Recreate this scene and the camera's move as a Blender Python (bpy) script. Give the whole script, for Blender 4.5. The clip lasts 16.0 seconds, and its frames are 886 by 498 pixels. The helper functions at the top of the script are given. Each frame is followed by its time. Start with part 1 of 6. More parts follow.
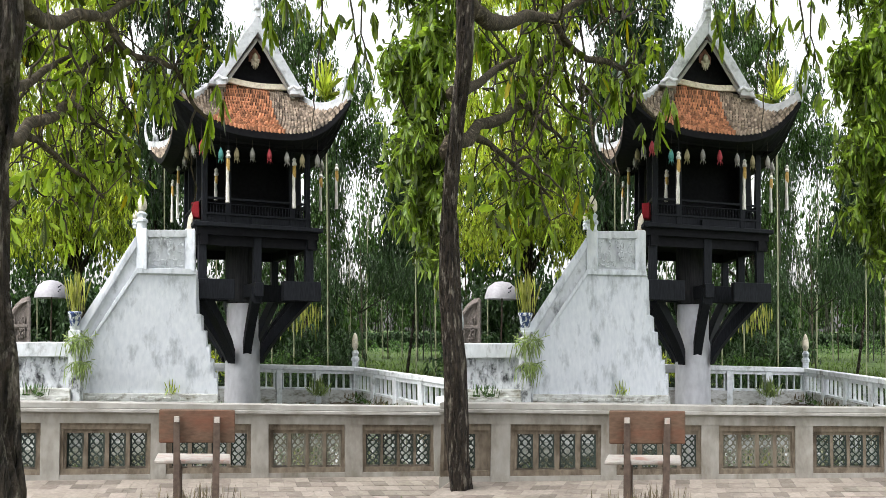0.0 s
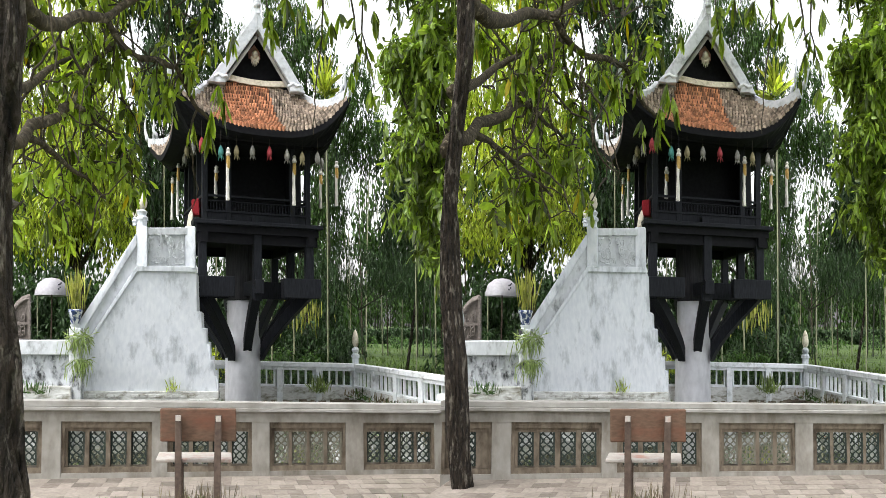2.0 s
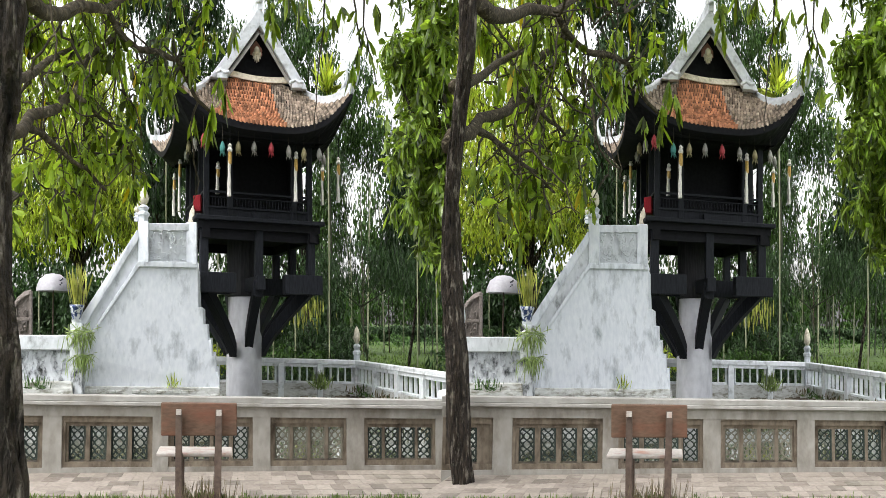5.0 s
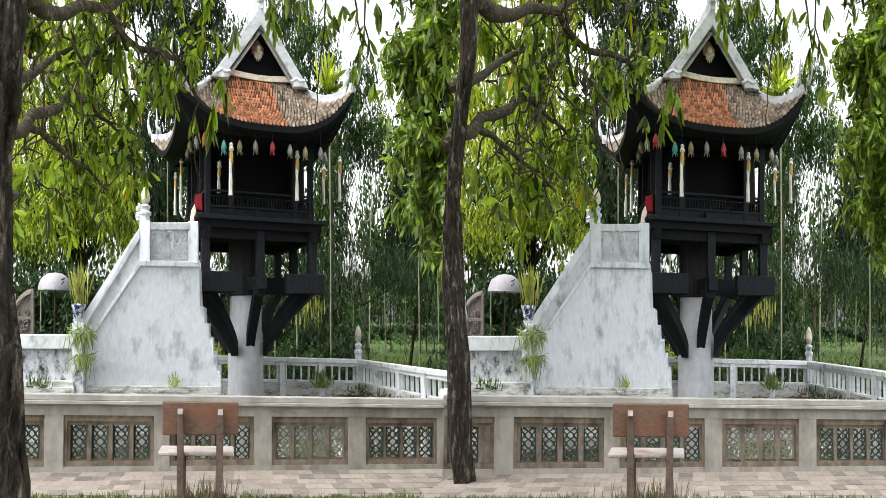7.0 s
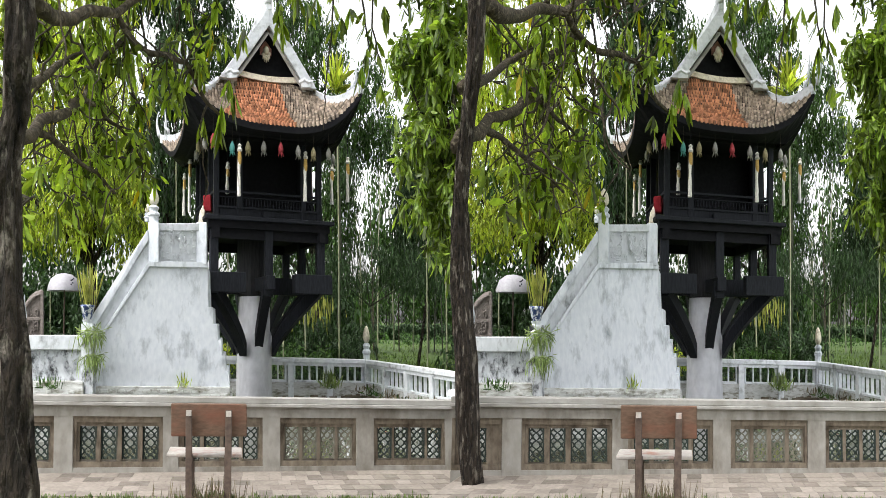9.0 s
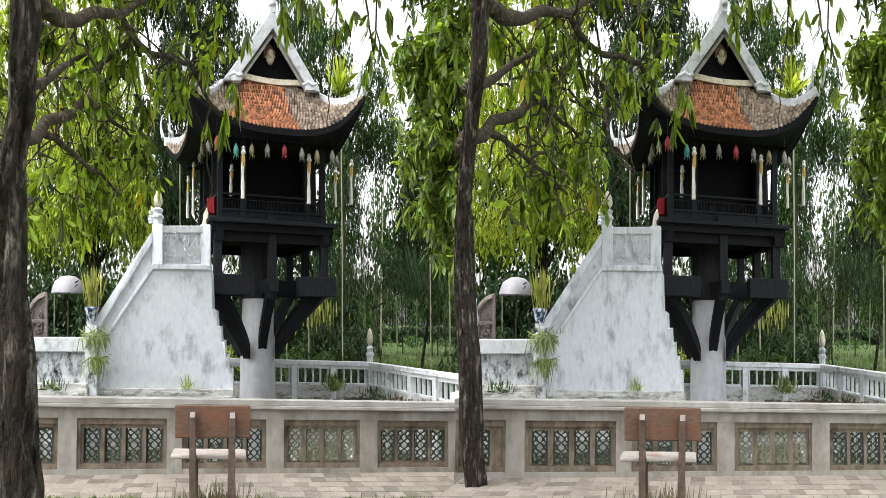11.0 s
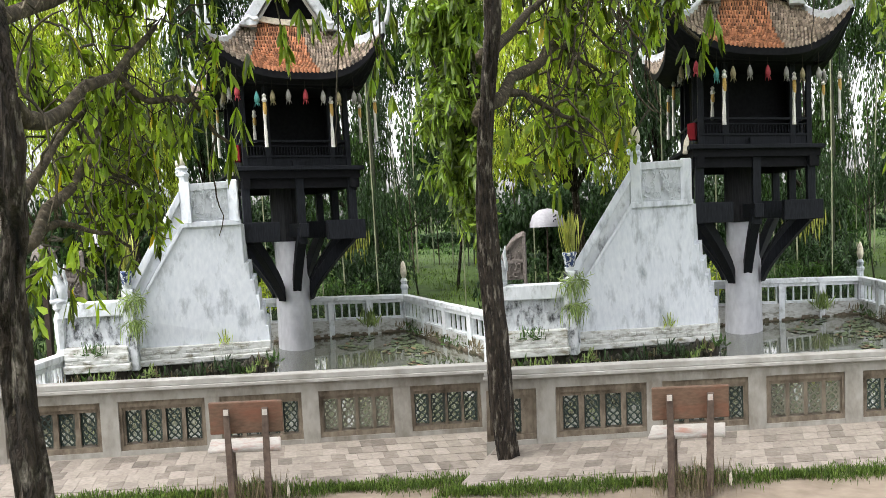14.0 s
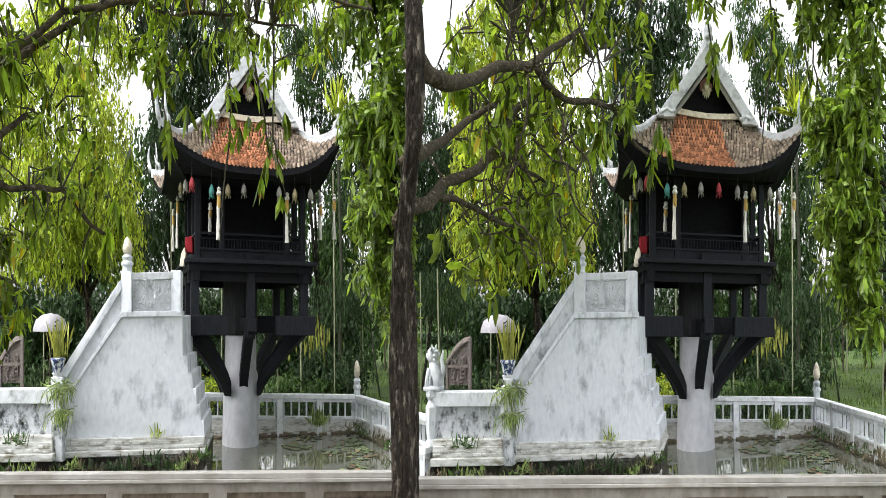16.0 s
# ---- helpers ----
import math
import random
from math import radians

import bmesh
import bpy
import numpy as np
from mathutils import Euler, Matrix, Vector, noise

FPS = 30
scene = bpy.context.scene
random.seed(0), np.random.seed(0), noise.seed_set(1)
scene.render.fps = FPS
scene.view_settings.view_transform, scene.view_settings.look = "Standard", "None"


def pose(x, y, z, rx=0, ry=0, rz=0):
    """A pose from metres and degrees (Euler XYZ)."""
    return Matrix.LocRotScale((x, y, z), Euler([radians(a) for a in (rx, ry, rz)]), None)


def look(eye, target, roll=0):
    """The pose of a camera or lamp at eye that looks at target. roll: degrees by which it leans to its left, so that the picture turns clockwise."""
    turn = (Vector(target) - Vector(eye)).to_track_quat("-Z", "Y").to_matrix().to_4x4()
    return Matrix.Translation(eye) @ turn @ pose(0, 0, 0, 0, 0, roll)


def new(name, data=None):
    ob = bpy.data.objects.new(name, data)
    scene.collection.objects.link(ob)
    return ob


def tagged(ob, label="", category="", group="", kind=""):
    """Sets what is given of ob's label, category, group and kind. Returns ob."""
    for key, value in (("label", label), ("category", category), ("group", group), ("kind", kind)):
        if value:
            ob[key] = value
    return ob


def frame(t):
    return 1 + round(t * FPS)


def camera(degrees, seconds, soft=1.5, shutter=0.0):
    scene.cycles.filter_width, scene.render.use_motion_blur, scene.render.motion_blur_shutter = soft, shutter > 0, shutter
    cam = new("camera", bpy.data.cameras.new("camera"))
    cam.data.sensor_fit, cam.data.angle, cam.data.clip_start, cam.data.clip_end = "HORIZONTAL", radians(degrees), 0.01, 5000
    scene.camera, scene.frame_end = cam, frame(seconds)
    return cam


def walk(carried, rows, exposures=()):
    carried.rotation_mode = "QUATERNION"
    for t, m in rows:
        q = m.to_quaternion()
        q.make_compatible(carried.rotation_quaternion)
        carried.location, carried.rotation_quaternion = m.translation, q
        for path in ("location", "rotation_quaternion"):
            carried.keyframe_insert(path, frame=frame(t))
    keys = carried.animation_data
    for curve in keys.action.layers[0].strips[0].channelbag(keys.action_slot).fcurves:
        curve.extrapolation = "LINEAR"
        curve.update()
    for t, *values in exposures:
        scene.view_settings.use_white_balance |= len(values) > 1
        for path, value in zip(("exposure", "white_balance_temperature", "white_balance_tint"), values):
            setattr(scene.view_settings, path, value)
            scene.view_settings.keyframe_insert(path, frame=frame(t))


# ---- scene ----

# ---------------------------------------------------------------- camera
EXPO = 0.86
cam = camera(50, 16.0, 0.8)
PATH = [
    (0.0, (-0.011, -0.002, 1.575), (-0.006, 9.963, 2.413), 0.16),
    (0.5, (-0.017, -0.014, 1.584), (-0.013, 9.951, 2.419), 0.07),
    (1.0, (-0.016, -0.005, 1.592), (-0.011, 9.963, 2.391), 0.08),
    (1.5, (-0.012, 0.001, 1.590), (-0.006, 9.969, 2.388), 0.15),
    (2.0, (-0.022, -0.009, 1.598), (-0.012, 9.960, 2.393), 0.09),
    (2.5, (-0.019, 0.005, 1.578), (-0.015, 9.977, 2.334), 0.12),
    (3.0, (-0.018, 0.006, 1.568), (-0.014, 9.976, 2.339), 0.17),
    (3.5, (-0.011, 0.002, 1.581), (-0.003, 9.974, 2.329), 0.10),
    (4.0, (-0.016, 0.008, 1.576), (-0.010, 9.980, 2.333), 0.17),
    (6.5, (-0.019, 0.007, 1.568), (-0.039, 9.976, 2.354), 0.24),
    (7.0, (-0.016, 0.010, 1.574), (-0.041, 9.981, 2.337), 0.22),
    (7.5, (-0.007, 0.005, 1.573), (-0.045, 9.975, 2.355), 0.23),
    (8.0, (-0.011, 0.013, 1.568), (-0.059, 9.984, 2.333), 0.27),
    (8.5, (-0.017, 0.000, 1.575), (-0.083, 9.968, 2.371), 0.18),
    (9.0, (-0.012, 0.004, 1.593), (-0.123, 9.974, 2.350), 0.21),
    (11.5, (-0.015, -0.002, 1.584), (-0.172, 9.966, 2.374), 0.19),
    (12.0, (-0.021, -0.036, 1.644), (-0.254, 9.935, 2.369), -0.22),
    (12.5, (-0.028, -0.053, 1.602), (-0.316, 9.889, 2.631), -0.07),
    (13.0, (0.011, -0.018, 1.646), (-0.157, 9.945, 2.496), -0.69),
    (13.5, (0.069, 0.026, 1.669), (-0.198, 9.992, 2.446), -1.11),
    (13.7, (0.095, 0.037, 1.922), (-0.322, 10.023, 2.115), -1.68),
    (14.0, (0.133, 0.046, 2.359), (-0.417, 10.026, 2.062), -2.53),
    (14.2, (0.154, 0.050, 2.325), (-0.405, 10.023, 2.418), -2.11),
    (14.5, (0.195, 0.067, 2.263), (-0.610, 10.029, 1.925), -1.49),
    (14.8, (0.270, 0.103, 2.275), (-0.465, 10.078, 2.208), -1.11),
    (15.0, (0.347, 0.115, 2.292), (-0.210, 10.098, 2.128), -0.86),
    (15.2, (0.447, 0.112, 2.312), (-0.226, 10.092, 2.302), -0.70),
    (15.5, (0.610, 0.105, 2.342), (-0.135, 10.067, 2.788), -0.45),
    (15.7, (0.708, 0.117, 2.357), (0.088, 10.075, 2.909), -0.21),
    (16.0, (0.841, 0.163, 2.374), (0.429, 10.126, 3.132), 0.16),
]

walk(cam, [(t, look(e, g, r)) for t, e, g, r in PATH], [(0.0, EXPO), (16.0, EXPO)])

# ---------------------------------------------------------------- light
world = bpy.data.worlds.new("sky")
scene.world = world
world.use_nodes = True
wn = world.node_tree
sky = wn.nodes.new("ShaderNodeTexSky")
sky.sky_type = "NISHITA"
sky.sun_disc = False
sky.sun_elevation = radians(62)
sky.sun_rotation = radians(222)
sky.air_density, sky.dust_density, sky.ozone_density = 1.0, 3.5, 0.6
wn.nodes["Background"].inputs["Strength"].default_value = 0.15
haze = wn.nodes.new("ShaderNodeHueSaturation")
haze.inputs["Saturation"].default_value, haze.inputs["Value"].default_value = 0.14, 1.6
wn.links.new(sky.outputs["Color"], haze.inputs["Color"])
wn.links.new(haze.outputs["Color"], wn.nodes["Background"].inputs["Color"])
sun = new("sun", bpy.data.lights.new("sun", "SUN"))
sun.data.energy, sun.data.angle, sun.data.color = 0.65, radians(30), (1.0, 0.97, 0.92)
sun.matrix_world = look((-9, -10, 22), (0, 0, 0))


# ---------------------------------------------------------------- materials
def mat(name, c1, c2, rough=0.8, grain=40.0, bump=0.3, metal=0.0, stretch=(1, 1, 1), stain=None, stain_scale=1.5,
        stain_lo=0.5, stain_hi=0.7, vary=0.0, translucent=0.0, spec=0.3, dist=0.01, island=0.0):
    """A surface with fine grain between two colours, larger stains, and relief."""
    m = bpy.data.materials.new(name)
    m.use_nodes = True
    nt = m.node_tree
    N, L = nt.nodes, nt.links
    bs = N["Principled BSDF"]
    bs.inputs["Roughness"].default_value = rough
    bs.inputs["Metallic"].default_value = metal
    bs.inputs["Specular IOR Level"].default_value = spec
    geo = N.new("ShaderNodeNewGeometry")
    mp = N.new("ShaderNodeMapping")
    mp.inputs["Scale"].default_value = stretch
    L.new(geo.outputs["Position"], mp.inputs["Vector"])
    n1 = N.new("ShaderNodeTexNoise")
    n1.inputs["Scale"].default_value, n1.inputs["Detail"].default_value = grain, 6
    L.new(mp.outputs["Vector"], n1.inputs["Vector"])
    ramp = N.new("ShaderNodeMapRange")
    ramp.inputs["From Min"].default_value, ramp.inputs["From Max"].default_value = 0.3, 0.7
    L.new(n1.outputs["Fac"], ramp.inputs["Value"])
    mix = N.new("ShaderNodeMix")
    mix.data_type = "RGBA"
    mix.inputs[6].default_value, mix.inputs[7].default_value = (*c1, 1), (*c2, 1)
    L.new(ramp.outputs["Result"], mix.inputs[0])
    col = mix.outputs[2]
    if stain:
        n2 = N.new("ShaderNodeTexNoise")
        n2.inputs["Scale"].default_value, n2.inputs["Detail"].default_value = stain_scale, 8
        n2.inputs["Roughness"].default_value = 0.65
        L.new(mp.outputs["Vector"], n2.inputs["Vector"])
        r2 = N.new("ShaderNodeMapRange")
        r2.inputs["From Min"].default_value, r2.inputs["From Max"].default_value = stain_lo, stain_hi
        L.new(n2.outputs["Fac"], r2.inputs["Value"])
        mx = N.new("ShaderNodeMix")
        mx.data_type = "RGBA"
        mx.inputs[7].default_value = (*stain, 1)
        L.new(col, mx.inputs[6])
        L.new(r2.outputs["Result"], mx.inputs[0])
        col = mx.outputs[2]
    if vary or island:
        hsv = N.new("ShaderNodeHueSaturation")
        rv = N.new("ShaderNodeMapRange")
        amount = vary or island
        rv.inputs["To Min"].default_value, rv.inputs["To Max"].default_value = 1 - amount, 1 + amount
        if vary:
            L.new(N.new("ShaderNodeObjectInfo").outputs["Random"], rv.inputs["Value"])
        else:
            L.new(geo.outputs["Random Per Island"], rv.inputs["Value"])
        L.new(rv.outputs["Result"], hsv.inputs["Value"])
        L.new(col, hsv.inputs["Color"])
        col = hsv.outputs["Color"]
    L.new(col, bs.inputs["Base Color"])
    if bump:
        b = N.new("ShaderNodeBump")
        b.inputs["Strength"].default_value, b.inputs["Distance"].default_value = bump, dist
        L.new(n1.outputs["Fac"], b.inputs["Height"])
        L.new(b.outputs["Normal"], bs.inputs["Normal"])
    if translucent:
        tr = N.new("ShaderNodeBsdfTranslucent")
        br = N.new("ShaderNodeHueSaturation")
        br.inputs["Value"].default_value, br.inputs["Saturation"].default_value = 1.5, 1.1
        L.new(col, br.inputs["Color"])
        L.new(br.outputs["Color"], tr.inputs["Color"])
        ms = N.new("ShaderNodeMixShader")
        ms.inputs[0].default_value = translucent
        L.new(bs.outputs[0], ms.inputs[1])
        L.new(tr.outputs[0], ms.inputs[2])
        L.new(ms.outputs[0], N["Material Output"].inputs["Surface"])
    return m


PLASTER = mat("limewashed_plaster", (0.58, 0.612, 0.665), (0.69, 0.715, 0.755), 0.9, 9, 0.25, stretch=(2.4, 1.2, 0.9),
              stain=(0.20, 0.225, 0.25), stain_scale=2.1, stain_lo=0.51, stain_hi=0.76)
BLACKENED = mat("damp_blackened_plaster", (0.44, 0.46, 0.485), (0.60, 0.62, 0.65), 0.95, 10, 0.4, stretch=(1.8, 1, 1.0),
                stain=(0.05, 0.052, 0.055), stain_scale=5.5, stain_lo=0.48, stain_hi=0.64)
OLD_PLASTER = mat("mossy_plaster", (0.50, 0.525, 0.55), (0.64, 0.66, 0.69), 0.95, 10, 0.4, stretch=(1.6, 1, 0.8),
                  stain=(0.13, 0.135, 0.135), stain_scale=4.5, stain_lo=0.54, stain_hi=0.76)
PLINTH = mat("damp_plinth", (0.47, 0.475, 0.455), (0.63, 0.635, 0.625), 0.9, 12, 0.4, stretch=(1, 1, 2.5),
             stain=(0.15, 0.135, 0.09), stain_scale=4.5, stain_lo=0.48, stain_hi=0.68)
FOOTING = mat("dark_footing", (0.018, 0.016, 0.012), (0.055, 0.048, 0.036), 0.8, 9, 0.6, stain=(0.03, 0.045, 0.018), stain_scale=4)
MUD = mat("brown_bank_mud", (0.075, 0.06, 0.042), (0.16, 0.13, 0.095), 0.9, 8, 0.6, stain=(0.05, 0.06, 0.025), stain_scale=3)
RAIL_WHITE = mat("white_rail_paint", (0.66, 0.69, 0.715), (0.80, 0.825, 0.845), 0.85, 12, 0.25,
                 stain=(0.20, 0.21, 0.20), stain_scale=3.4, stain_lo=0.52, stain_hi=0.75)
FENCE = mat("grey_fence_plaster", (0.235, 0.222, 0.198), (0.325, 0.308, 0.278), 0.9, 7, 0.25, stretch=(1.6, 1, 0.8),
            stain=(0.10, 0.08, 0.055), stain_scale=1.7, stain_lo=0.45, stain_hi=0.76)
FENCE_PANEL = mat("brown_stained_panel", (0.125, 0.10, 0.073), (0.205, 0.17, 0.13), 0.9, 12, 0.3, stretch=(1.6, 1, 0.8),
                  stain=(0.045, 0.033, 0.022), stain_scale=4.0, stain_lo=0.47, stain_hi=0.72)
COPING = mat("pale_coping", (0.265, 0.256, 0.238), (0.365, 0.354, 0.332), 0.85, 12, 0.3,
             stain=(0.15, 0.138, 0.115), stain_scale=3.0, stain_lo=0.5, stain_hi=0.74)
CERAMIC = mat("green_glazed_ceramic", (0.012, 0.02, 0.017), (0.026, 0.038, 0.032), 0.55, 20, 0.15, spec=0.25, vary=0.3)
CERAMIC_PALE = mat("pale_ceramic", (0.10, 0.095, 0.072), (0.17, 0.16, 0.125), 0.6, 20, 0.2, spec=0.25, vary=0.2)
COLUMN = mat("grey_concrete_column", (0.43, 0.435, 0.465), (0.55, 0.555, 0.585), 0.85, 8, 0.2, stretch=(1, 1, 0.6),
             stain=(0.38, 0.38, 0.40), stain_scale=2.2, stain_lo=0.5, stain_hi=0.75)
WOOD = mat("black_lacquered_timber", (0.008, 0.009, 0.0115), (0.018, 0.0195, 0.0245), 0.7, 14, 0.3, stretch=(3, 3, 0.5), spec=0.13)
# Dark grey that paints shade onto the head of the pagoda column.
COLUMN_SHADE = mat("column_shade_grey", (0.020, 0.020, 0.022), (0.042, 0.042, 0.045), 0.85, 10, 0.3, stretch=(4, 4, 0.4), spec=0.08)
# Darker than the main timber, for boards in and under the house.
WOOD_DARK = mat("near_black_timber", (0.007, 0.007, 0.009), (0.013, 0.013, 0.015), 0.8, 14, 0.3, spec=0.1)
TILE = mat("new_terracotta_tile", (0.31, 0.125, 0.064), (0.50, 0.24, 0.135), 0.85, 30, 0.3, island=0.55)
TILE_OLD = mat("weathered_tile", (0.23, 0.175, 0.135), (0.40, 0.325, 0.26), 0.9, 26, 0.4, stain=(0.10, 0.088, 0.074), stain_scale=5, island=0.5)
TILE_BED = mat("dark_mortar", (0.028, 0.02, 0.017), (0.05, 0.036, 0.03), 0.95, 20, 0.3)
RIDGE = mat("white_lime_ridge", (0.50, 0.525, 0.555), (0.63, 0.65, 0.68), 0.85, 14, 0.3,
            stain=(0.24, 0.25, 0.255), stain_scale=4.5, stain_lo=0.51, stain_hi=0.72)
GABLE_RED = mat("faded_red_carving", (0.30, 0.13, 0.10), (0.45, 0.25, 0.20), 0.8, 30, 0.5)
CARVED = mat("grey_carved_timber", (0.105, 0.09, 0.08), (0.185, 0.16, 0.145), 0.8, 22, 0.6, dist=0.02)
STONE = mat("cream_stone", (0.58, 0.52, 0.42), (0.75, 0.70, 0.58), 0.8, 20, 0.3, stain=(0.35, 0.30, 0.22), stain_scale=9)
RED_CLOTH = mat("red_cloth", (0.17, 0.008, 0.014), (0.26, 0.014, 0.02), 0.9, 50, 0.2)
BENCH = mat("brown_red_terrazzo", (0.085, 0.05, 0.033), (0.145, 0.09, 0.06), 0.6, 22, 0.2, stretch=(0.8, 1, 2.2),
            stain=(0.16, 0.062, 0.037), stain_scale=2.4, stain_lo=0.46, stain_hi=0.72)
BENCH_SEAT = mat("pale_terrazzo", (0.36, 0.325, 0.295), (0.47, 0.445, 0.415), 0.5, 30, 0.1, stain=(0.34, 0.17, 0.125), stain_scale=5)
BENCH_LEG = mat("brown_concrete", (0.06, 0.042, 0.033), (0.11, 0.08, 0.064), 0.8, 22, 0.3)
PAVER = mat("pale_paver", (0.225, 0.195, 0.166), (0.31, 0.27, 0.232), 0.85, 24, 0.2, vary=0.14, stain=(0.18, 0.156, 0.134), stain_scale=4, stain_lo=0.5, stain_hi=0.8)
PAVER_DARK = mat("grey_brown_paver", (0.135, 0.112, 0.094), (0.20, 0.17, 0.146), 0.85, 24, 0.2, vary=0.2, stain=(0.26, 0.23, 0.2), stain_scale=5, stain_lo=0.5, stain_hi=0.72)
JOINT = mat("sandy_joint", (0.22, 0.19, 0.163), (0.30, 0.262, 0.226), 0.95, 30, 0.3)
DIRT = mat("bare_earth", (0.19, 0.15, 0.115), (0.28, 0.23, 0.18), 0.95, 6, 0.4, stain=(0.20, 0.16, 0.12), stain_scale=2)
LAWN = mat("lawn", (0.03, 0.062, 0.011), (0.09, 0.14, 0.028), 0.95, 5, 0.6, stain=(0.028, 0.048, 0.012), stain_scale=0.6, stain_lo=0.48, stain_hi=0.68, dist=0.05)
POND_BED = mat("pond_mud", (0.05, 0.045, 0.03), (0.09, 0.08, 0.055), 0.95, 5, 0.4)
BARK = mat("grey_brown_bark", (0.006, 0.0045, 0.0035), (0.06, 0.045, 0.032), 0.95, 17, 1.0, stretch=(2.2, 1.0, 0.5),
           stain=(0.25, 0.22, 0.18), stain_scale=9, stain_lo=0.54, stain_hi=0.66, dist=0.2)
BRANCH = mat("lichened_branch", (0.022, 0.018, 0.012), (0.085, 0.068, 0.045), 0.95, 22, 0.8, stain=(0.20, 0.17, 0.12), stain_scale=14, stain_lo=0.56, stain_hi=0.68, dist=0.04)
TWIG = mat("dark_twig", (0.035, 0.03, 0.024), (0.08, 0.068, 0.052), 0.9, 40, 0.4)
LEAF = mat("long_green_leaf", (0.115, 0.18, 0.026), (0.25, 0.325, 0.045), 0.4, 12, 0.1, island=0.85, translucent=0.55, spec=0.4)
LEAF_GLOSSY = mat("glossy_green_leaf", (0.085, 0.145, 0.022), (0.21, 0.285, 0.045), 0.35, 12, 0.1, island=0.8, translucent=0.45, spec=0.5)
LEAF_YELLOW = mat("yellowing_leaf", (0.42, 0.33, 0.03), (0.50, 0.42, 0.05), 0.5, 10, 0.1, translucent=0.4)
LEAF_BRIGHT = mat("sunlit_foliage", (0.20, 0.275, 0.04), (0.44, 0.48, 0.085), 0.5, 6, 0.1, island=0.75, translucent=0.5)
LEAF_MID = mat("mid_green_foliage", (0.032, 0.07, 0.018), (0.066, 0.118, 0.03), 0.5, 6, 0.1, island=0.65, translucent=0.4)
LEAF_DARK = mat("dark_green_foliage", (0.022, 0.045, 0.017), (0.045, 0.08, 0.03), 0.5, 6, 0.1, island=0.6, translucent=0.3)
GRASS = mat("grass_blade", (0.055, 0.10, 0.02), (0.125, 0.175, 0.04), 0.6, 10, 0.1, island=0.6, translucent=0.4)
FERN = mat("pale_green_fern", (0.13, 0.19, 0.06), (0.27, 0.33, 0.12), 0.5, 10, 0.1, island=0.5, translucent=0.35)
DRY = mat("dry_stalk", (0.12, 0.10, 0.06), (0.20, 0.165, 0.10), 0.9, 20, 0.1, island=0.4)
SPEAR = mat("yellow_green_spear_leaf", (0.22, 0.26, 0.05), (0.38, 0.37, 0.10), 0.5, 10, 0.1, island=0.3, translucent=0.3)
BAMBOO = mat("pale_bamboo", (0.20, 0.21, 0.13), (0.33, 0.34, 0.22), 0.6, 12, 0.2, stretch=(1, 1, 0.3))
STEM = mat("dark_bamboo_stem", (0.03, 0.034, 0.022), (0.06, 0.065, 0.04), 0.7, 12, 0.2)
CANVAS = mat("pale_canvas", (0.33, 0.32, 0.345), (0.42, 0.41, 0.435), 0.9, 20, 0.1)
INK = mat("dark_ink", (0.02, 0.02, 0.03), (0.04, 0.04, 0.05), 0.8, 20, 0)
GLAZE = mat("blue_white_porcelain", (0.60, 0.63, 0.68), (0.75, 0.77, 0.80), 0.25, 8, 0, stain=(0.03, 0.055, 0.16), stain_scale=14, stain_lo=0.45, stain_hi=0.52, spec=0.5)
POT = mat("brown_clay_pot", (0.13, 0.06, 0.045), (0.2, 0.095, 0.07), 0.6, 16, 0.2)
TASSEL = mat("cream_tassel", (0.55, 0.53, 0.48), (0.75, 0.73, 0.68), 0.9, 60, 0.5, stretch=(3, 3, 0.3))
GOLD = mat("gold_brocade", (0.38, 0.22, 0.05), (0.55, 0.37, 0.12), 0.6, 40, 0.3)
LANTERN_PALE = mat("pale_silk", (0.22, 0.215, 0.195), (0.33, 0.315, 0.29), 0.7, 30, 0.2, vary=0.25)
LANTERN_RED = mat("red_silk", (0.24, 0.025, 0.035), (0.36, 0.05, 0.06), 0.7, 30, 0.2)
LANTERN_TEAL = mat("teal_silk", (0.05, 0.20, 0.19), (0.08, 0.28, 0.26), 0.7, 30, 0.2)
LANTERN_GOLD = mat("olive_silk", (0.20, 0.17, 0.09), (0.30, 0.26, 0.15), 0.7, 30, 0.2)
SIGN = mat("blue_grey_board", (0.30, 0.36, 0.42), (0.40, 0.46, 0.52), 0.6, 10, 0.05)
LILY = mat("lily_pad", (0.07, 0.11, 0.045), (0.15, 0.19, 0.09), 0.45, 14, 0.1, island=0.5)
LILY_RED = mat("reddish_lily_pad", (0.16, 0.08, 0.05), (0.24, 0.13, 0.08), 0.5, 14, 0.1, island=0.4)

WATER = mat("still_pond_water", (0.085, 0.088, 0.06), (0.125, 0.127, 0.09), 0.04, 3, 0.03, spec=0.6, dist=0.01)

# ---------------------------------------------------------------- plan
# Two like gardens stand side by side. Each is set out on its own grid, skewed about the viewing axis.
SKEW = {"west": -0.2332, "east": 0.2409}
COS, SIN, EYE = 0.9965, 0.0836, 1.565
garden, reach = "west", 1.0


def plan(p):
    """From a garden's own grid, drawn out by reach from the viewing point, to the world."""
    x, y, z = p[0] * reach, p[1] * reach, 1.575 + (p[2] - 1.575) * reach
    return (x + SKEW[garden] * (y * COS + (z - EYE) * SIN), y, z)


def plan_array(a):
    a = np.array(a, dtype=float)
    a[:, 0] += SKEW[garden] * (a[:, 1] * COS + (a[:, 2] - EYE) * SIN)
    return a


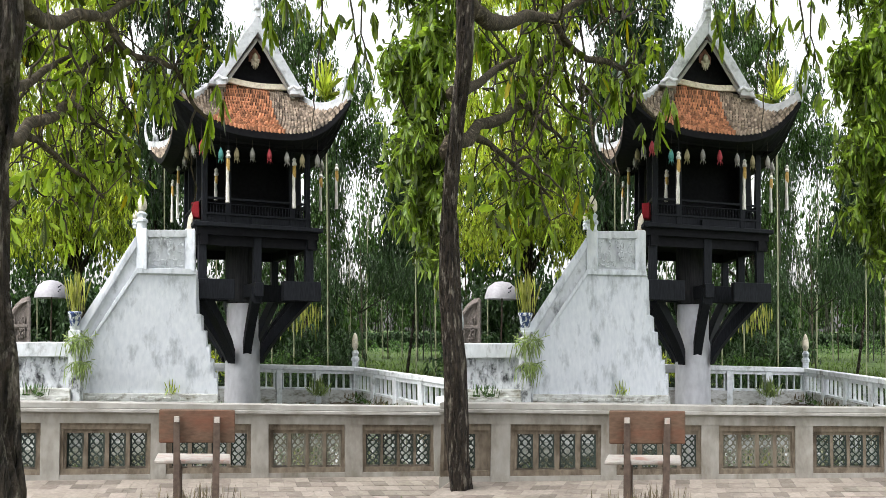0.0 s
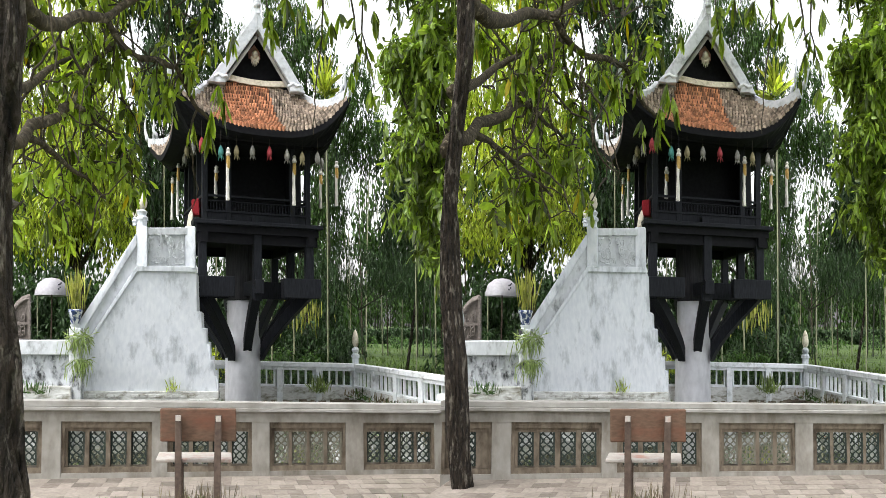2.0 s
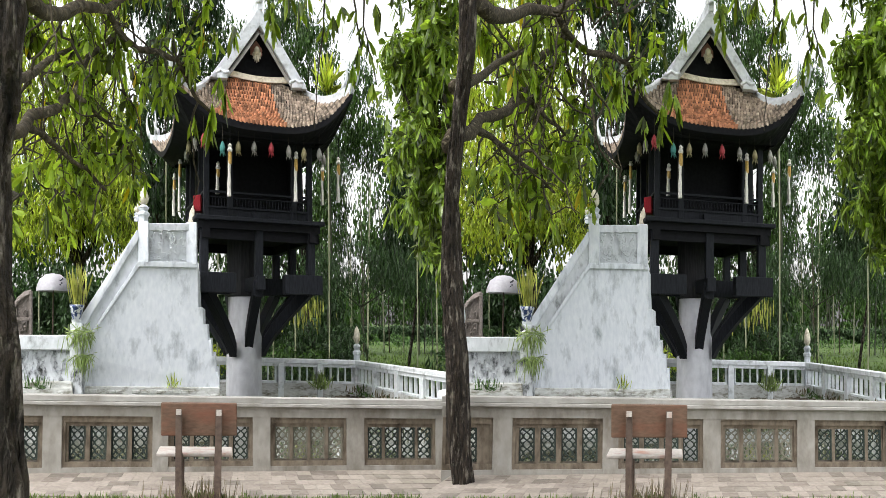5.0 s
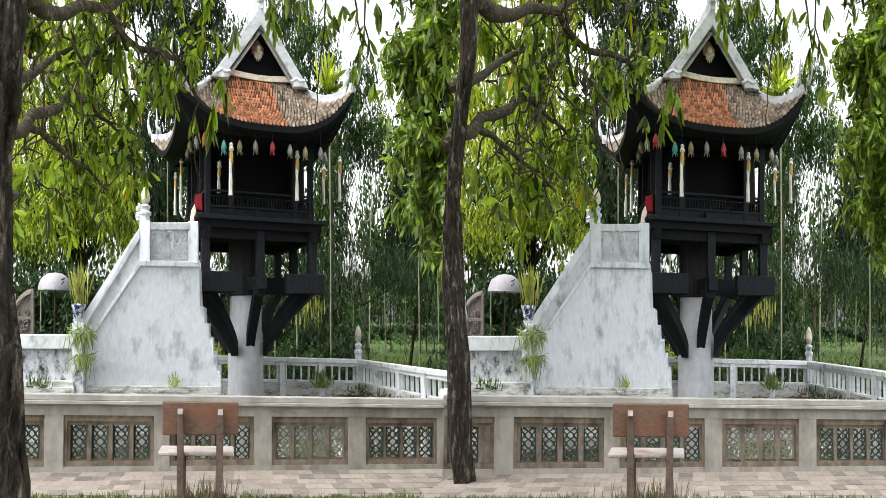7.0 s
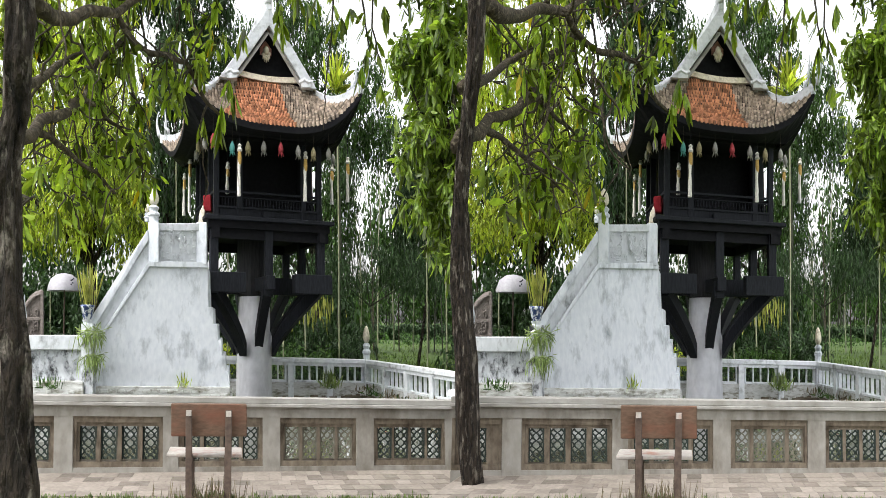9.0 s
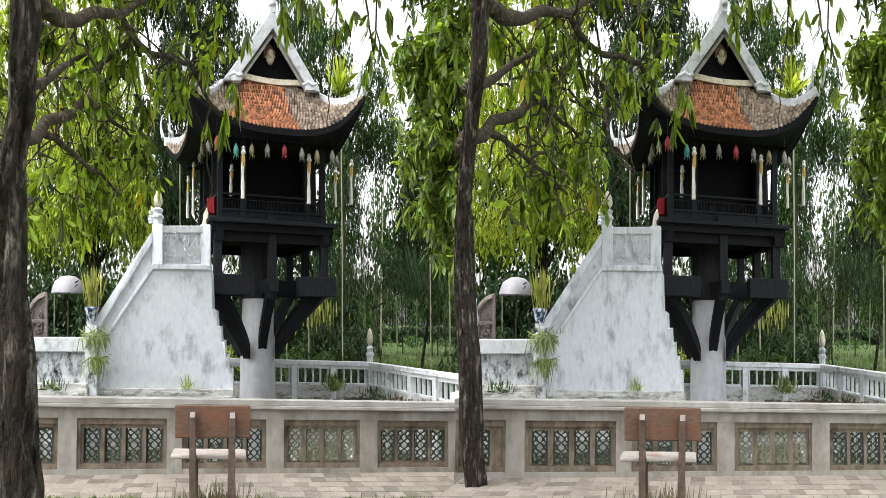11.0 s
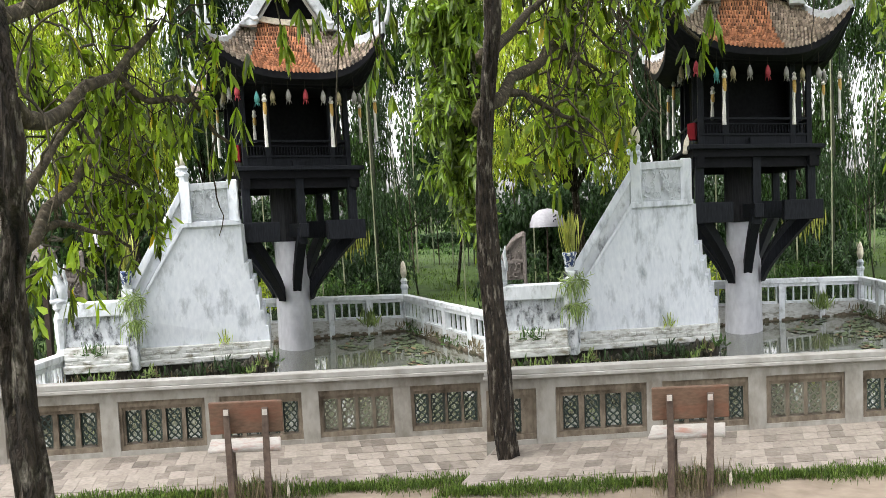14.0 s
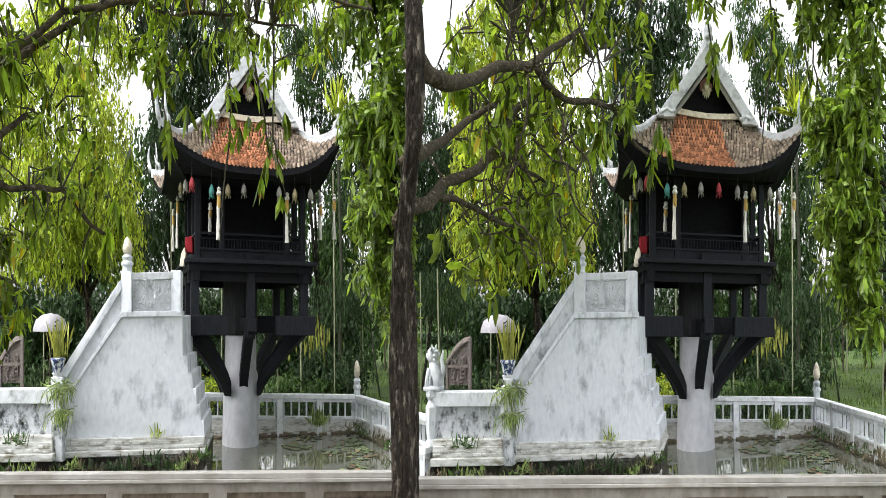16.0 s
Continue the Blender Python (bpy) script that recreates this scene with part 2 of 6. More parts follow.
class Shape:
    """Vertices and faces on the garden's grid."""

    def __init__(self):
        self.v, self.f = [], []

    def add(self, verts, faces):
        n = len(self.v)
        self.v += [tuple(p) for p in verts]
        self.f += [tuple(i + n for i in q) for q in faces]
        return self

    def prism(self, pts, vec):
        n = len(pts)
        back = [tuple(a + b for a, b in zip(p, vec)) for p in pts]
        fs = [tuple(range(n)), tuple(range(2 * n - 1, n - 1, -1))]
        fs += [(i, n + i, n + (i + 1) % n, (i + 1) % n) for i in range(n)]
        return self.add(list(pts) + back, fs)

    def box(self, x0, x1, y0, y1, z0, z1):
        return self.prism([(x0, y0, z0), (x1, y0, z0), (x1, y0, z1), (x0, y0, z1)], (0, y1 - y0, 0))

    def sweep(self, path, offs, close=True):
        """The section offs, a ring of offset vectors, carried along path (offs may be a list of rings)."""
        n = len(offs[0]) if isinstance(offs[0][0], (tuple, list)) else len(offs)
        rings = offs if isinstance(offs[0][0], (tuple, list)) else [offs] * len(path)
        vs, fs = [], []
        for p, ring in zip(path, rings):
            vs += [tuple(a + b for a, b in zip(p, o)) for o in ring]
        for i in range(len(path) - 1):
            for j in range(n):
                k = (j + 1) % n
                fs.append((i * n + j, i * n + k, (i + 1) * n + k, (i + 1) * n + j))
        if close:
            fs.append(tuple(range(n - 1, -1, -1)))
            fs.append(tuple((len(path) - 1) * n + j for j in range(n)))
        return self.add(vs, fs)

    def tube(self, path, radii, sides=8, squash=0.5, wobble=0.0):
        rings = []
        for i, p in enumerate(path):
            a, b = path[max(i - 1, 0)], path[min(i + 1, len(path) - 1)]
            t = Vector((b[0] - a[0], b[1] - a[1], b[2] - a[2])).normalized()
            s = t.cross(Vector((0, 1, 0)))
            s = s.normalized() if s.length > 0.05 else Vector((1, 0, 0))
            w = t.cross(s).normalized()
            r = radii[i] if isinstance(radii, (list, tuple)) else radii
            ring = []
            for j in range(sides):
                an = 2 * math.pi * j / sides
                k = r * (1 + wobble * noise.noise(Vector((p[0] * 3 + math.cos(an) * 1.5, p[1] + math.sin(an) * 1.5, p[2] * 4))))
                o = (s * math.cos(an) + w * math.sin(an)) * k
                ring.append((o.x * (squash if abs(t.x) < 0.8 else 1), o.y, o.z))
            rings.append(ring)
        return self.sweep(path, rings)

    def lathe(self, base, profile, sides=12, squash=0.5):
        """Turned about the vertical through base; profile: (radius, height)."""
        path = [(base[0], base[1], base[2] + h) for _, h in profile]
        rings = [[(r * squash * math.cos(2 * math.pi * j / sides), r * math.sin(2 * math.pi * j / sides), 0) for j in range(sides)]
                 for r, _ in profile]
        return self.sweep(path, rings)


def thing(name, base, label, category, group="", kind=""):
    e = new(name)
    e.location = plan(base)
    return tagged(e, label, category, group, kind)


def part(name, shape, material, parent=None, label="", bevel=0.0, smooth=False):
    me = bpy.data.meshes.new(name)
    o = parent.matrix_world.translation if parent else Vector((0, 0, 0))
    if parent:
        o = Vector(parent.location)
        if parent.parent:
            o = o + Vector(parent.parent.location)
    vs = [Vector(plan(p)) - o for p in shape.v]
    me.from_pydata([tuple(v) for v in vs], [], shape.f)
    bm = bmesh.new()
    bm.from_mesh(me)
    bmesh.ops.recalc_face_normals(bm, faces=bm.faces)
    if bevel:
        bmesh.ops.bevel(bm, geom=list(bm.edges), offset=bevel, segments=1, affect="EDGES", clamp_overlap=True)
    bm.to_mesh(me)
    bm.free()
    if smooth:
        me.polygons.foreach_set("use_smooth", [True] * len(me.polygons))
    me.materials.append(material)
    ob = new(name, me)
    ob.parent = parent
    return tagged(ob, label) if label else ob


def cloud(name, verts, faces, material, parent=None, label=""):
    """A mesh from arrays: many small leaves."""
    v = plan_array(verts)
    if parent:
        v = v - np.array(parent.location)
    me = bpy.data.meshes.new(name)
    me.from_pydata(v.tolist(), [], faces)
    me.materials.append(material)
    ob = new(name, me)
    ob.parent = parent
    return tagged(ob, label) if label else ob


def leaves(rng, base, heading, droop, length, width, squash=0.5):
    """Folded leaves: base points (n,3), headings in radians, droop 0..1.3, lengths and widths. Returns vertices and faces."""
    n = len(base)
    ln = np.asarray(length) * np.ones(n)
    wd = np.asarray(width) * np.ones(n)
    dx, dy = np.cos(heading), np.sin(heading)
    hz, dz = np.cos(droop), -np.sin(droop)
    d = np.stack([dx * hz, dy * hz, dz], 1)
    s = np.stack([-dy, dx, np.zeros(n)], 1)
    roll = rng.uniform(-0.9, 0.9, n)
    up = np.cross(s, d)
    s = s * np.cos(roll)[:, None] + up * np.sin(roll)[:, None]
    up = np.cross(s, d)
    sq = np.array([squash, 1, 1])
    fall = np.array([0.0, 0.0, -1.0])

    def along(s, side):
        p = d * (ln * s)[:, None] + fall * (ln * 0.17 * s * s)[:, None]
        return base + (p + s_dir * (wd * side)[:, None] + up * (np.abs(side) * wd * 0.3)[:, None]) * sq

    s_dir = s
    v = np.stack([base, along(0.36, 0.34), along(0.36, -0.34), along(0.36, 0.0), along(0.72, 0.46), along(0.72, -0.46), along(0.72, 0.0), along(1.0, 0.0)], 1).reshape(-1, 3)
    k = np.arange(n)[:, None] * 8
    f = np.concatenate([k + [0, 1, 3], k + [0, 3, 2], k + [1, 4, 6], k + [1, 6, 3], k + [3, 6, 5], k + [3, 5, 2], k + [4, 7, 6], k + [6, 7, 5]], 1).reshape(-1, 3)
    return v, f.tolist()


def in_lobes(rng, lobes, n, shell=0.35):
    """n points in ellipsoids (x, y, z, rx, ry, rz), thinned by a coarse noise so that gaps stay."""
    w = np.array([l[3] * l[5] for l in lobes])
    w = w / w.sum()
    out = []
    while len(out) < n:
        l = lobes[rng.choice(len(lobes), p=w)]
        d = rng.normal(size=3)
        d = d / np.linalg.norm(d) * rng.uniform(shell, 1.0) ** 0.6
        p = (l[0] + d[0] * l[3], l[1] + d[1] * l[4], l[2] + d[2] * l[5])
        if noise.noise(Vector((p[0] * 2.2 / max(l[3], 0.5), p[1] * 0.6, p[2] * 1.6 / max(l[5], 0.5) + 7))) > -0.12:
            out.append(p)
    return np.array(out)


def own_side(p):
    """Keeps what grows on this garden's side of the common boundary."""
    if garden == "east":
        return p[p[:, 0] > -0.2375 * p[:, 1]]
    return p[p[:, 0] < 0.2375 * p[:, 1]]


def tree(name, label, base, lobes, n, size, material, trunk_r, seed, droop=(0.2, 1.2), slim=0.38, trunk_material=None, clump=5):
    """A tree: a tapered trunk with limbs to its lobes, and a crown of small leaves in clumps."""
    rng = np.random.default_rng(seed)
    t = thing(name, base, label, "tree")
    sh = Shape()
    top = max(lobes, key=lambda l: l[2])
    fork = base[2] + (min(l[2] for l in lobes) - base[2]) * 0.7
    mid = (base[0] + 0.15 * (top[0] - base[0]), base[1], (base[2] + fork) / 2)
    fk = (base[0] + 0.3 * (top[0] - base[0]), base[1], fork)
    sh.tube([base, mid, fk], [trunk_r * 1.25, trunk_r, trunk_r * 0.8], 8, wobble=0.3)
    for l in lobes:
        sh.tube([fk, ((fk[0] + l[0]) / 2, (fk[1] + l[1]) / 2, (fk[2] * 0.4 + l[2] * 0.6)), (l[0], l[1], l[2] + 0.5 * l[5])],
                [trunk_r * 0.55, trunk_r * 0.35, trunk_r * 0.12], 6, wobble=0.2)
    part("trunk", sh, trunk_material or BARK, t, smooth=True)
    c = own_side(in_lobes(rng, lobes, n // clump))
    pts = np.repeat(c, clump, 0) + rng.normal(size=(len(c) * clump, 3)) * np.array([0.5, 1, 1]) * size * 0.5
    m = len(pts)
    v, f = leaves(rng, pts, rng.uniform(0, 6.28, m), rng.uniform(droop[0], droop[1], m), rng.uniform(0.7, 1.3, m) * size, size * slim * rng.uniform(0.7, 1.3, m))
    cloud("crown", v, f, material, t)
    return t



# ---------------------------------------------------------------- ground and water
def build_ground():
    """One sheet to the horizon, open over the two ponds, which reach up to the garden fences."""
    global garden
    near, corner = [], {}
    for garden, x0, x1 in (("west", -3.6, 2.62), ("east", -2.2, 3.7)):
        near += [(plan((x, fence_y(x) + 0.17, 0))[0], fence_y(x) + 0.17) for x in (x0, x1)]
        corner[garden] = (plan((-1.0, POND_FAR, 0))[0], plan((3.1, POND_FAR, 0))[0])
    near.append((near[-1][0] + 1.1, near[-1][1] + 0.3))
    edge = near + [(corner["east"][1], POND_FAR), (corner["west"][0], POND_FAR)]
    z, far, n = -0.10, 900.0, len(near)

    def sheet(name, verts, faces, material, label, category):
        me = bpy.data.meshes.new(name)
        me.from_pydata(verts, [], faces)
        me.materials.append(material)
        tagged(new(name, me), label, category, kind="structure")

    a, d = near[0], near[-1]
    ring = [(-far, -60), (far, -60), (far, d[1]), *reversed(near), (-far, a[1])]
    verts = [(x, y, z) for x, y in ring]
    faces = [tuple(range(len(ring)))]
    for q in ([(-far, POND_FAR), (far, POND_FAR), (far, far), (-far, far)], [(-far, a[1]), a, edge[-1], (-far, POND_FAR)], [d, (far, d[1]), (far, POND_FAR), edge[-2]]):
        faces.append(tuple(range(len(verts), len(verts) + 4)))
        verts += [(x, y, z) for x, y in q]
    sheet("ground", verts, faces, LAWN, "wide green lawn around the pond", "ground")
    k = len(edge)
    verts = [(x, y, z) for x, y in edge] + [(x, y, -0.75) for x, y in edge]
    faces = [tuple(range(k, 2 * k))] + [(i, (i + 1) % k, k + (i + 1) % k, k + i) for i in range(k)]
    sheet("pond_bed", verts, faces, POND_BED, "dark muddy bed of the pond", "pond bed")
    kerb = Shape()
    for i in range(n - 1, k):
        p, q = edge[i], edge[(i + 1) % k]
        ox, oy = ((0.2, 0), (0, 0.2), (-0.2, 0))[i - n + 1]
        kerb.prism([(*p, 0.03), (*q, 0.03), (q[0] + ox, q[1] + oy, 0.03), (p[0] + ox, p[1] + oy, 0.03)], (0, 0, -0.7))
    sheet("pond_kerb", kerb.v, kerb.f, FOOTING, "low dark wet kerb round the pond", "kerb")
    sheet("water", [(x, y, WATER_Z) for x, y in edge], [tuple(range(k))], WATER, "still green-brown pond water with reflections", "water")


def fence_z(x, z):
    """The path and the fence fall slightly across the garden."""
    return z - 0.033 * x


def fence_y(x):
    return 10.24 + 0.30 * x


POND_FAR, WATER_Z = 22.3, -0.12
build_ground()


def build_path():
    """Paved path before the fence, with a strip of turf and bare earth in front."""
    x0, x1 = (-3.4 if garden == "west" else -2.2), (2.5 if garden == "west" else 3.0)
    p = Shape()
    p.prism([(x0, 8.55 + 0.2 * x0, fence_z(x0, -0.005)), (x1, 8.55 + 0.2 * x1, fence_z(x1, -0.005)), (x1, fence_y(x1) + 0.1, fence_z(x1, -0.005)), (x0, fence_y(x0) + 0.1, fence_z(x0, -0.005))], (0, 0, -0.13))
    path = part("pavement", p, JOINT, None, "paved garden path of pale and brown slabs")
    tagged(path, category="pavement", kind="structure")
    q = Shape()
    q.prism([(x0, 4.0, fence_z(x0, -0.03)), (x1 - 0.4, 4.0, fence_z(x1, -0.03)), (x1, 8.56 + 0.2 * x1, fence_z(x1, -0.03)), (x0, 8.56 + 0.2 * x0, fence_z(x0, -0.03))], (0, 0, -0.12))
    tagged(part("earth_strip", q, DIRT, None, "bare trodden earth beside the path"), category="ground", kind="structure")
    rng = random.Random(5)
    pw, pd, gap = 0.15, 0.27, 0.003
    kinds = []
    for w in (pw, pw * 0.85):
        s = Shape().prism([(0, 0, 0), (w - gap, 0, 0), (w - gap, pd - gap, 0), (0, pd - gap, 0)], (0, 0, -0.03))
        kinds.append(s)
    meshes = {}
    for k, s in enumerate(kinds):
        for m in (PAVER, PAVER_DARK):
            me = bpy.data.meshes.new("paver")
            me.from_pydata([(x + SKEW[garden] * (y + 0.28 * x), y + 0.28 * x, z - 0.033 * x) for x, y, z in s.v], [], s.f)
            me.materials.append(m)
            meshes[k, m.name] = me
    rows = 7
    for r in range(rows):
        x = x0 + 0.02 + 0.07 * ((r * 2) % 3)
        i = 0
        while x < x1 - 0.22:
            y = fence_y(x) - 0.10 - (r + 1) * pd - 0.1 * x * (r / rows)
            k = (i + r) % 2
            dark = rng.random() < (0.72 if k == 0 and (i // 2 + r) % 2 == 0 else 0.10)
            if y < 8.5 + 0.2 * x:
                x += pw if k == 0 else pw * 0.85
                i += 1
                continue
            ob = new("paver", meshes[k, (PAVER_DARK if dark else PAVER).name])
            ob.parent = path
            ob.location = Vector(plan((x, y, fence_z(x, rng.uniform(0.0, 0.002)))))
            x += pw if k == 0 else pw * 0.85
            i += 1


def build_turf():
    rng = np.random.default_rng(11)
    n = 9000
    x = rng.uniform(-2.3, 2.5, n)
    y = 8.42 + 0.2 * x + rng.normal(size=n) * (0.10 + 0.06 * np.sin(x * 7.0) * np.sin(x * 2.3))
    tall = np.exp(-((x + 0.18) / 0.2) ** 2)
    base = np.stack([x, y, -0.033 * x - 0.03], 1)
    h = rng.uniform(0.05, 0.12, n) * (1 + 0.5 * tall)
    v, f = leaves(rng, base, rng.uniform(0, 6.28, n), -rng.uniform(0.7, 1.45, n), h, 0.016, 0.5)
    tagged(cloud("grass_strip", v, f, GRASS, None, "ragged strip of bright green turf along the path"), category="grass", kind="stuff")
    n = 230
    x = rng.normal(size=n) * 0.17 - 0.20
    base = np.stack([x, 8.0 + 0.2 * x + rng.normal(size=n) * 0.08, -0.033 * x - 0.03], 1)
    v, f = leaves(rng, base, rng.uniform(0, 6.28, n), -rng.uniform(1.0, 1.5, n), rng.uniform(0.12, 0.44, n), 0.015, 0.5)
    tagged(cloud("dry_weeds", v, f, DRY, None, "dry brown weeds round the bench legs"), category="weeds", kind="stuff")
    n = 500
    x = rng.uniform(-2.3, 2.3, n)
    base = np.stack([x, rng.uniform(7.0, 8.0, n), -0.033 * x - 0.03], 1)
    keep = np.array([noise.noise(Vector((a * 1.7, b * 1.3, 2))) > 0.25 for a, b, _ in base])
    base = base[keep]
    n = len(base)
    v, f = leaves(rng, base, rng.uniform(0, 6.28, n), -rng.uniform(0.3, 1.2, n), rng.uniform(0.04, 0.1, n), 0.014, 0.5)
    tagged(cloud("sparse_grass", v, f, GRASS, None, "sparse grass tufts on bare earth"), category="grass", kind="stuff")


# ---------------------------------------------------------------- near fence
def lattice_mesh(material):
    """A pierced ceramic panel of linked bamboo rings."""
    w, h, t = 0.158, 0.335, 0.03
    sh = Shape()
    sq = 0.019
    for c in range(3):
        for sgn in (-1, 1):
            path = []
            for i in range(21):
                z = h * i / 20
                x = w * 0.5 * c + sgn * w * 0.25 * math.cos(math.pi * 4 * i / 20 + math.pi * c) - sgn * w * 0.02
                path.append((min(max(x, 0.004), w - 0.004), 0, z))
            sh.sweep(path, [(-sq * 0.5, -t / 2, 0), (sq * 0.5, -t / 2, 0), (sq * 0.5, t / 2, 0), (-sq * 0.5, t / 2, 0)])
    for x in (0.0, w):
        sh.box(x - 0.004, x + 0.004, -t / 2, t / 2, 0, h)
    me = bpy.data.meshes.new("lattice_tile")
    me.from_pydata([(x + SKEW[garden] * y, y, z) for x, y, z in sh.v], [], sh.f)
    me.materials.append(material)
    return me


def build_near_fence():
    f = thing("garden_fence", (0.1, fence_y(0.1), fence_z(0.1, -0.1)), "low grey plaster fence with pierced green ceramic panels", "fence")
    x0, x1 = (-3.4 if garden == "west" else -2.29), (2.66 if garden == "west" else 3.0)

    def bar(xa, xb, za, zb, d0, d1):
        s = Shape()
        n = max(2, int((xb - xa) / 0.6))
        path = [(xa + (xb - xa) * i / n, fence_y(xa + (xb - xa) * i / n), fence_z(xa + (xb - xa) * i / n, 0)) for i in range(n + 1)]
        return s.sweep(path, [(0, d0, za), (0, d0, zb), (0, d1, zb), (0, d1, za)])

    part("coping", bar(x0, x1, 0.715, 0.775, -0.09, 0.10), COPING, f, "pale weathered coping slab", 0.006)
    part("lower_lip", bar(x0, x1, 0.680, 0.715, -0.125, 0.13), COPING, f, "", 0.004)
    part("upper_band", bar(x0, x1, 0.565, 0.680, -0.055, 0.16), FENCE, f)
    part("foot", bar(x0, x1, -0.16, 0.045, -0.045, 0.2), FENCE, f, "stained foot of the fence")
    dark, pale = lattice_mesh(CERAMIC), lattice_mesh(CERAMIC_PALE)
    bays = ([(-3.4, -2.95), (-2.75, -1.815)] if garden == "west" else [(x0, -1.815)]) + [(-1.63, -0.735), (-0.575, 0.315), (0.507, 1.36), (1.565, 2.41), (2.62, x1)]
    prev = x0
    for a, b in bays:
        if a > prev + 0.02:
            part("post", bar(prev, a, -0.1, 0.62, -0.05, 0.2), FENCE, f, "", 0.004)
        prev = b
        full = b - a > 0.7
        n = 4 if full else (3 if b - a > 0.5 else 1)
        # stepped frame round the bay
        part("panel_frame", bar(a, b, 0.50, 0.565, -0.02, 0.16), FENCE_PANEL, f, "brown-stained recessed frame")
        part("panel_frame", bar(a, b, 0.045, 0.10, -0.02, 0.16), FENCE_PANEL, f)
        for xa, xb in ((a, a + 0.03), (b - 0.03, b)):
            part("panel_frame", bar(xa, xb, 0.10, 0.50, -0.02, 0.16), FENCE_PANEL, f)
        part("inner_frame", bar(a + 0.03, b - 0.03, 0.46, 0.50, 0.01, 0.14), FENCE_PANEL, f)
        inner0, inner1 = a + 0.03, b - 0.03
        pitch = (inner1 - inner0) / n
        lw = 0.158
        for i in range(n + 1):
            xm = inner0 + pitch * i
            half = (pitch - lw) / 2
            xa, xb = max(inner0, xm - half), min(inner1, xm + half)
            if xb - xa > 0.01:
                part("mullion", bar(xa, xb, 0.10, 0.46, 0.012, 0.13), FENCE_PANEL, f)
        for i in range(n):
            xa = inner0 + pitch * i + (pitch - lw) / 2
            # The bay starting at 0.507 takes the paler lattice.
            ob = new("lattice_tile", pale if a == 0.507 else dark)
            ob.parent = f
            ob.location = Vector(plan((xa, fence_y(xa) + 0.075, fence_z(xa, 0.115)))) - f.location
    return f


# ---------------------------------------------------------------- pond balustrade
def lotus_finial(name, base, height, label, r=0.16):
    t = thing(name, base, label, "finial", "stone finials")
    h = height
    part("pedestal", Shape().lathe(base, [(r * 0.9, 0), (r * 0.9, h * 0.16), (r * 1.15, h * 0.2), (r * 1.15, h * 0.26), (r * 0.75, h * 0.32), (r * 1.05, h * 0.42), (r * 0.7, h * 0.48), (r * 0.5, h * 0.5)], 10), PLASTER, t, smooth=False)
    part("bud", Shape().lathe(base, [(r * 0.45, h * 0.5), (r * 0.85, h * 0.58), (r * 0.95, h * 0.68), (r * 0.8, h * 0.82), (r * 0.45, h * 0.94), (r * 0.1, h)], 10), STONE, t, "cream stone lotus bud", smooth=True)
    return t


def balustrade(name, a, b, za, zb, posts, label, thick=0.22, bars=4, low=-0.3):
    """A wall of posts, rails and square bars from a to b; za, zb: the top at either end."""
    t = thing(name, (a[0], a[1], low), label, "balustrade", "pond balustrades")
    dx, dy = b[0] - a[0], b[1] - a[1]
    ln = math.hypot(dx * 2, dy)
    nx, ny = -dy / ln * 0.5 * thick, 2 * dx / ln * thick

    def at(s, z):
        return (a[0] + dx * s, a[1] + dy * s, za + (zb - za) * s - z)

    def seg(s0, s1, top, bot, k=1.0):
        return Shape().sweep([at(s0, 0), at(s1, 0)], [(-nx * k, -ny * k, -bot), (-nx * k, -ny * k, -top), (nx * k, ny * k, -top), (nx * k, ny * k, -bot)])

    part("top_rail", seg(0, 1, 0.0, 0.10, 0.75), RAIL_WHITE, t, "", 0.01)
    part("rail", seg(0, 1, 0.10, 0.17, 0.5), RAIL_WHITE, t)
    part("base_wall", seg(0, 1, 0.53, 1.1, 0.55), PLINTH, t, "stained base wall at the water")
    w = 0.028
    for i in range(posts + 1):
        s = i / posts
        part("post", seg(max(0, s - w / 1.6), min(1, s + w / 1.6), 0.10, 0.9, 0.68), RAIL_WHITE, t, "", 0.006)
        if i < posts:
            for j in range(bars + 1):
                sj = s + (j + 0.6) / (bars + 1.2) / posts
                part("bar", seg(sj - 0.003, sj + 0.003, 0.17, 0.53, 0.3), RAIL_WHITE, t)
            part("bay_sill", seg(s + w, s + 1 / posts - w, 0.49, 0.53, 0.62), RAIL_WHITE, t)
    return t


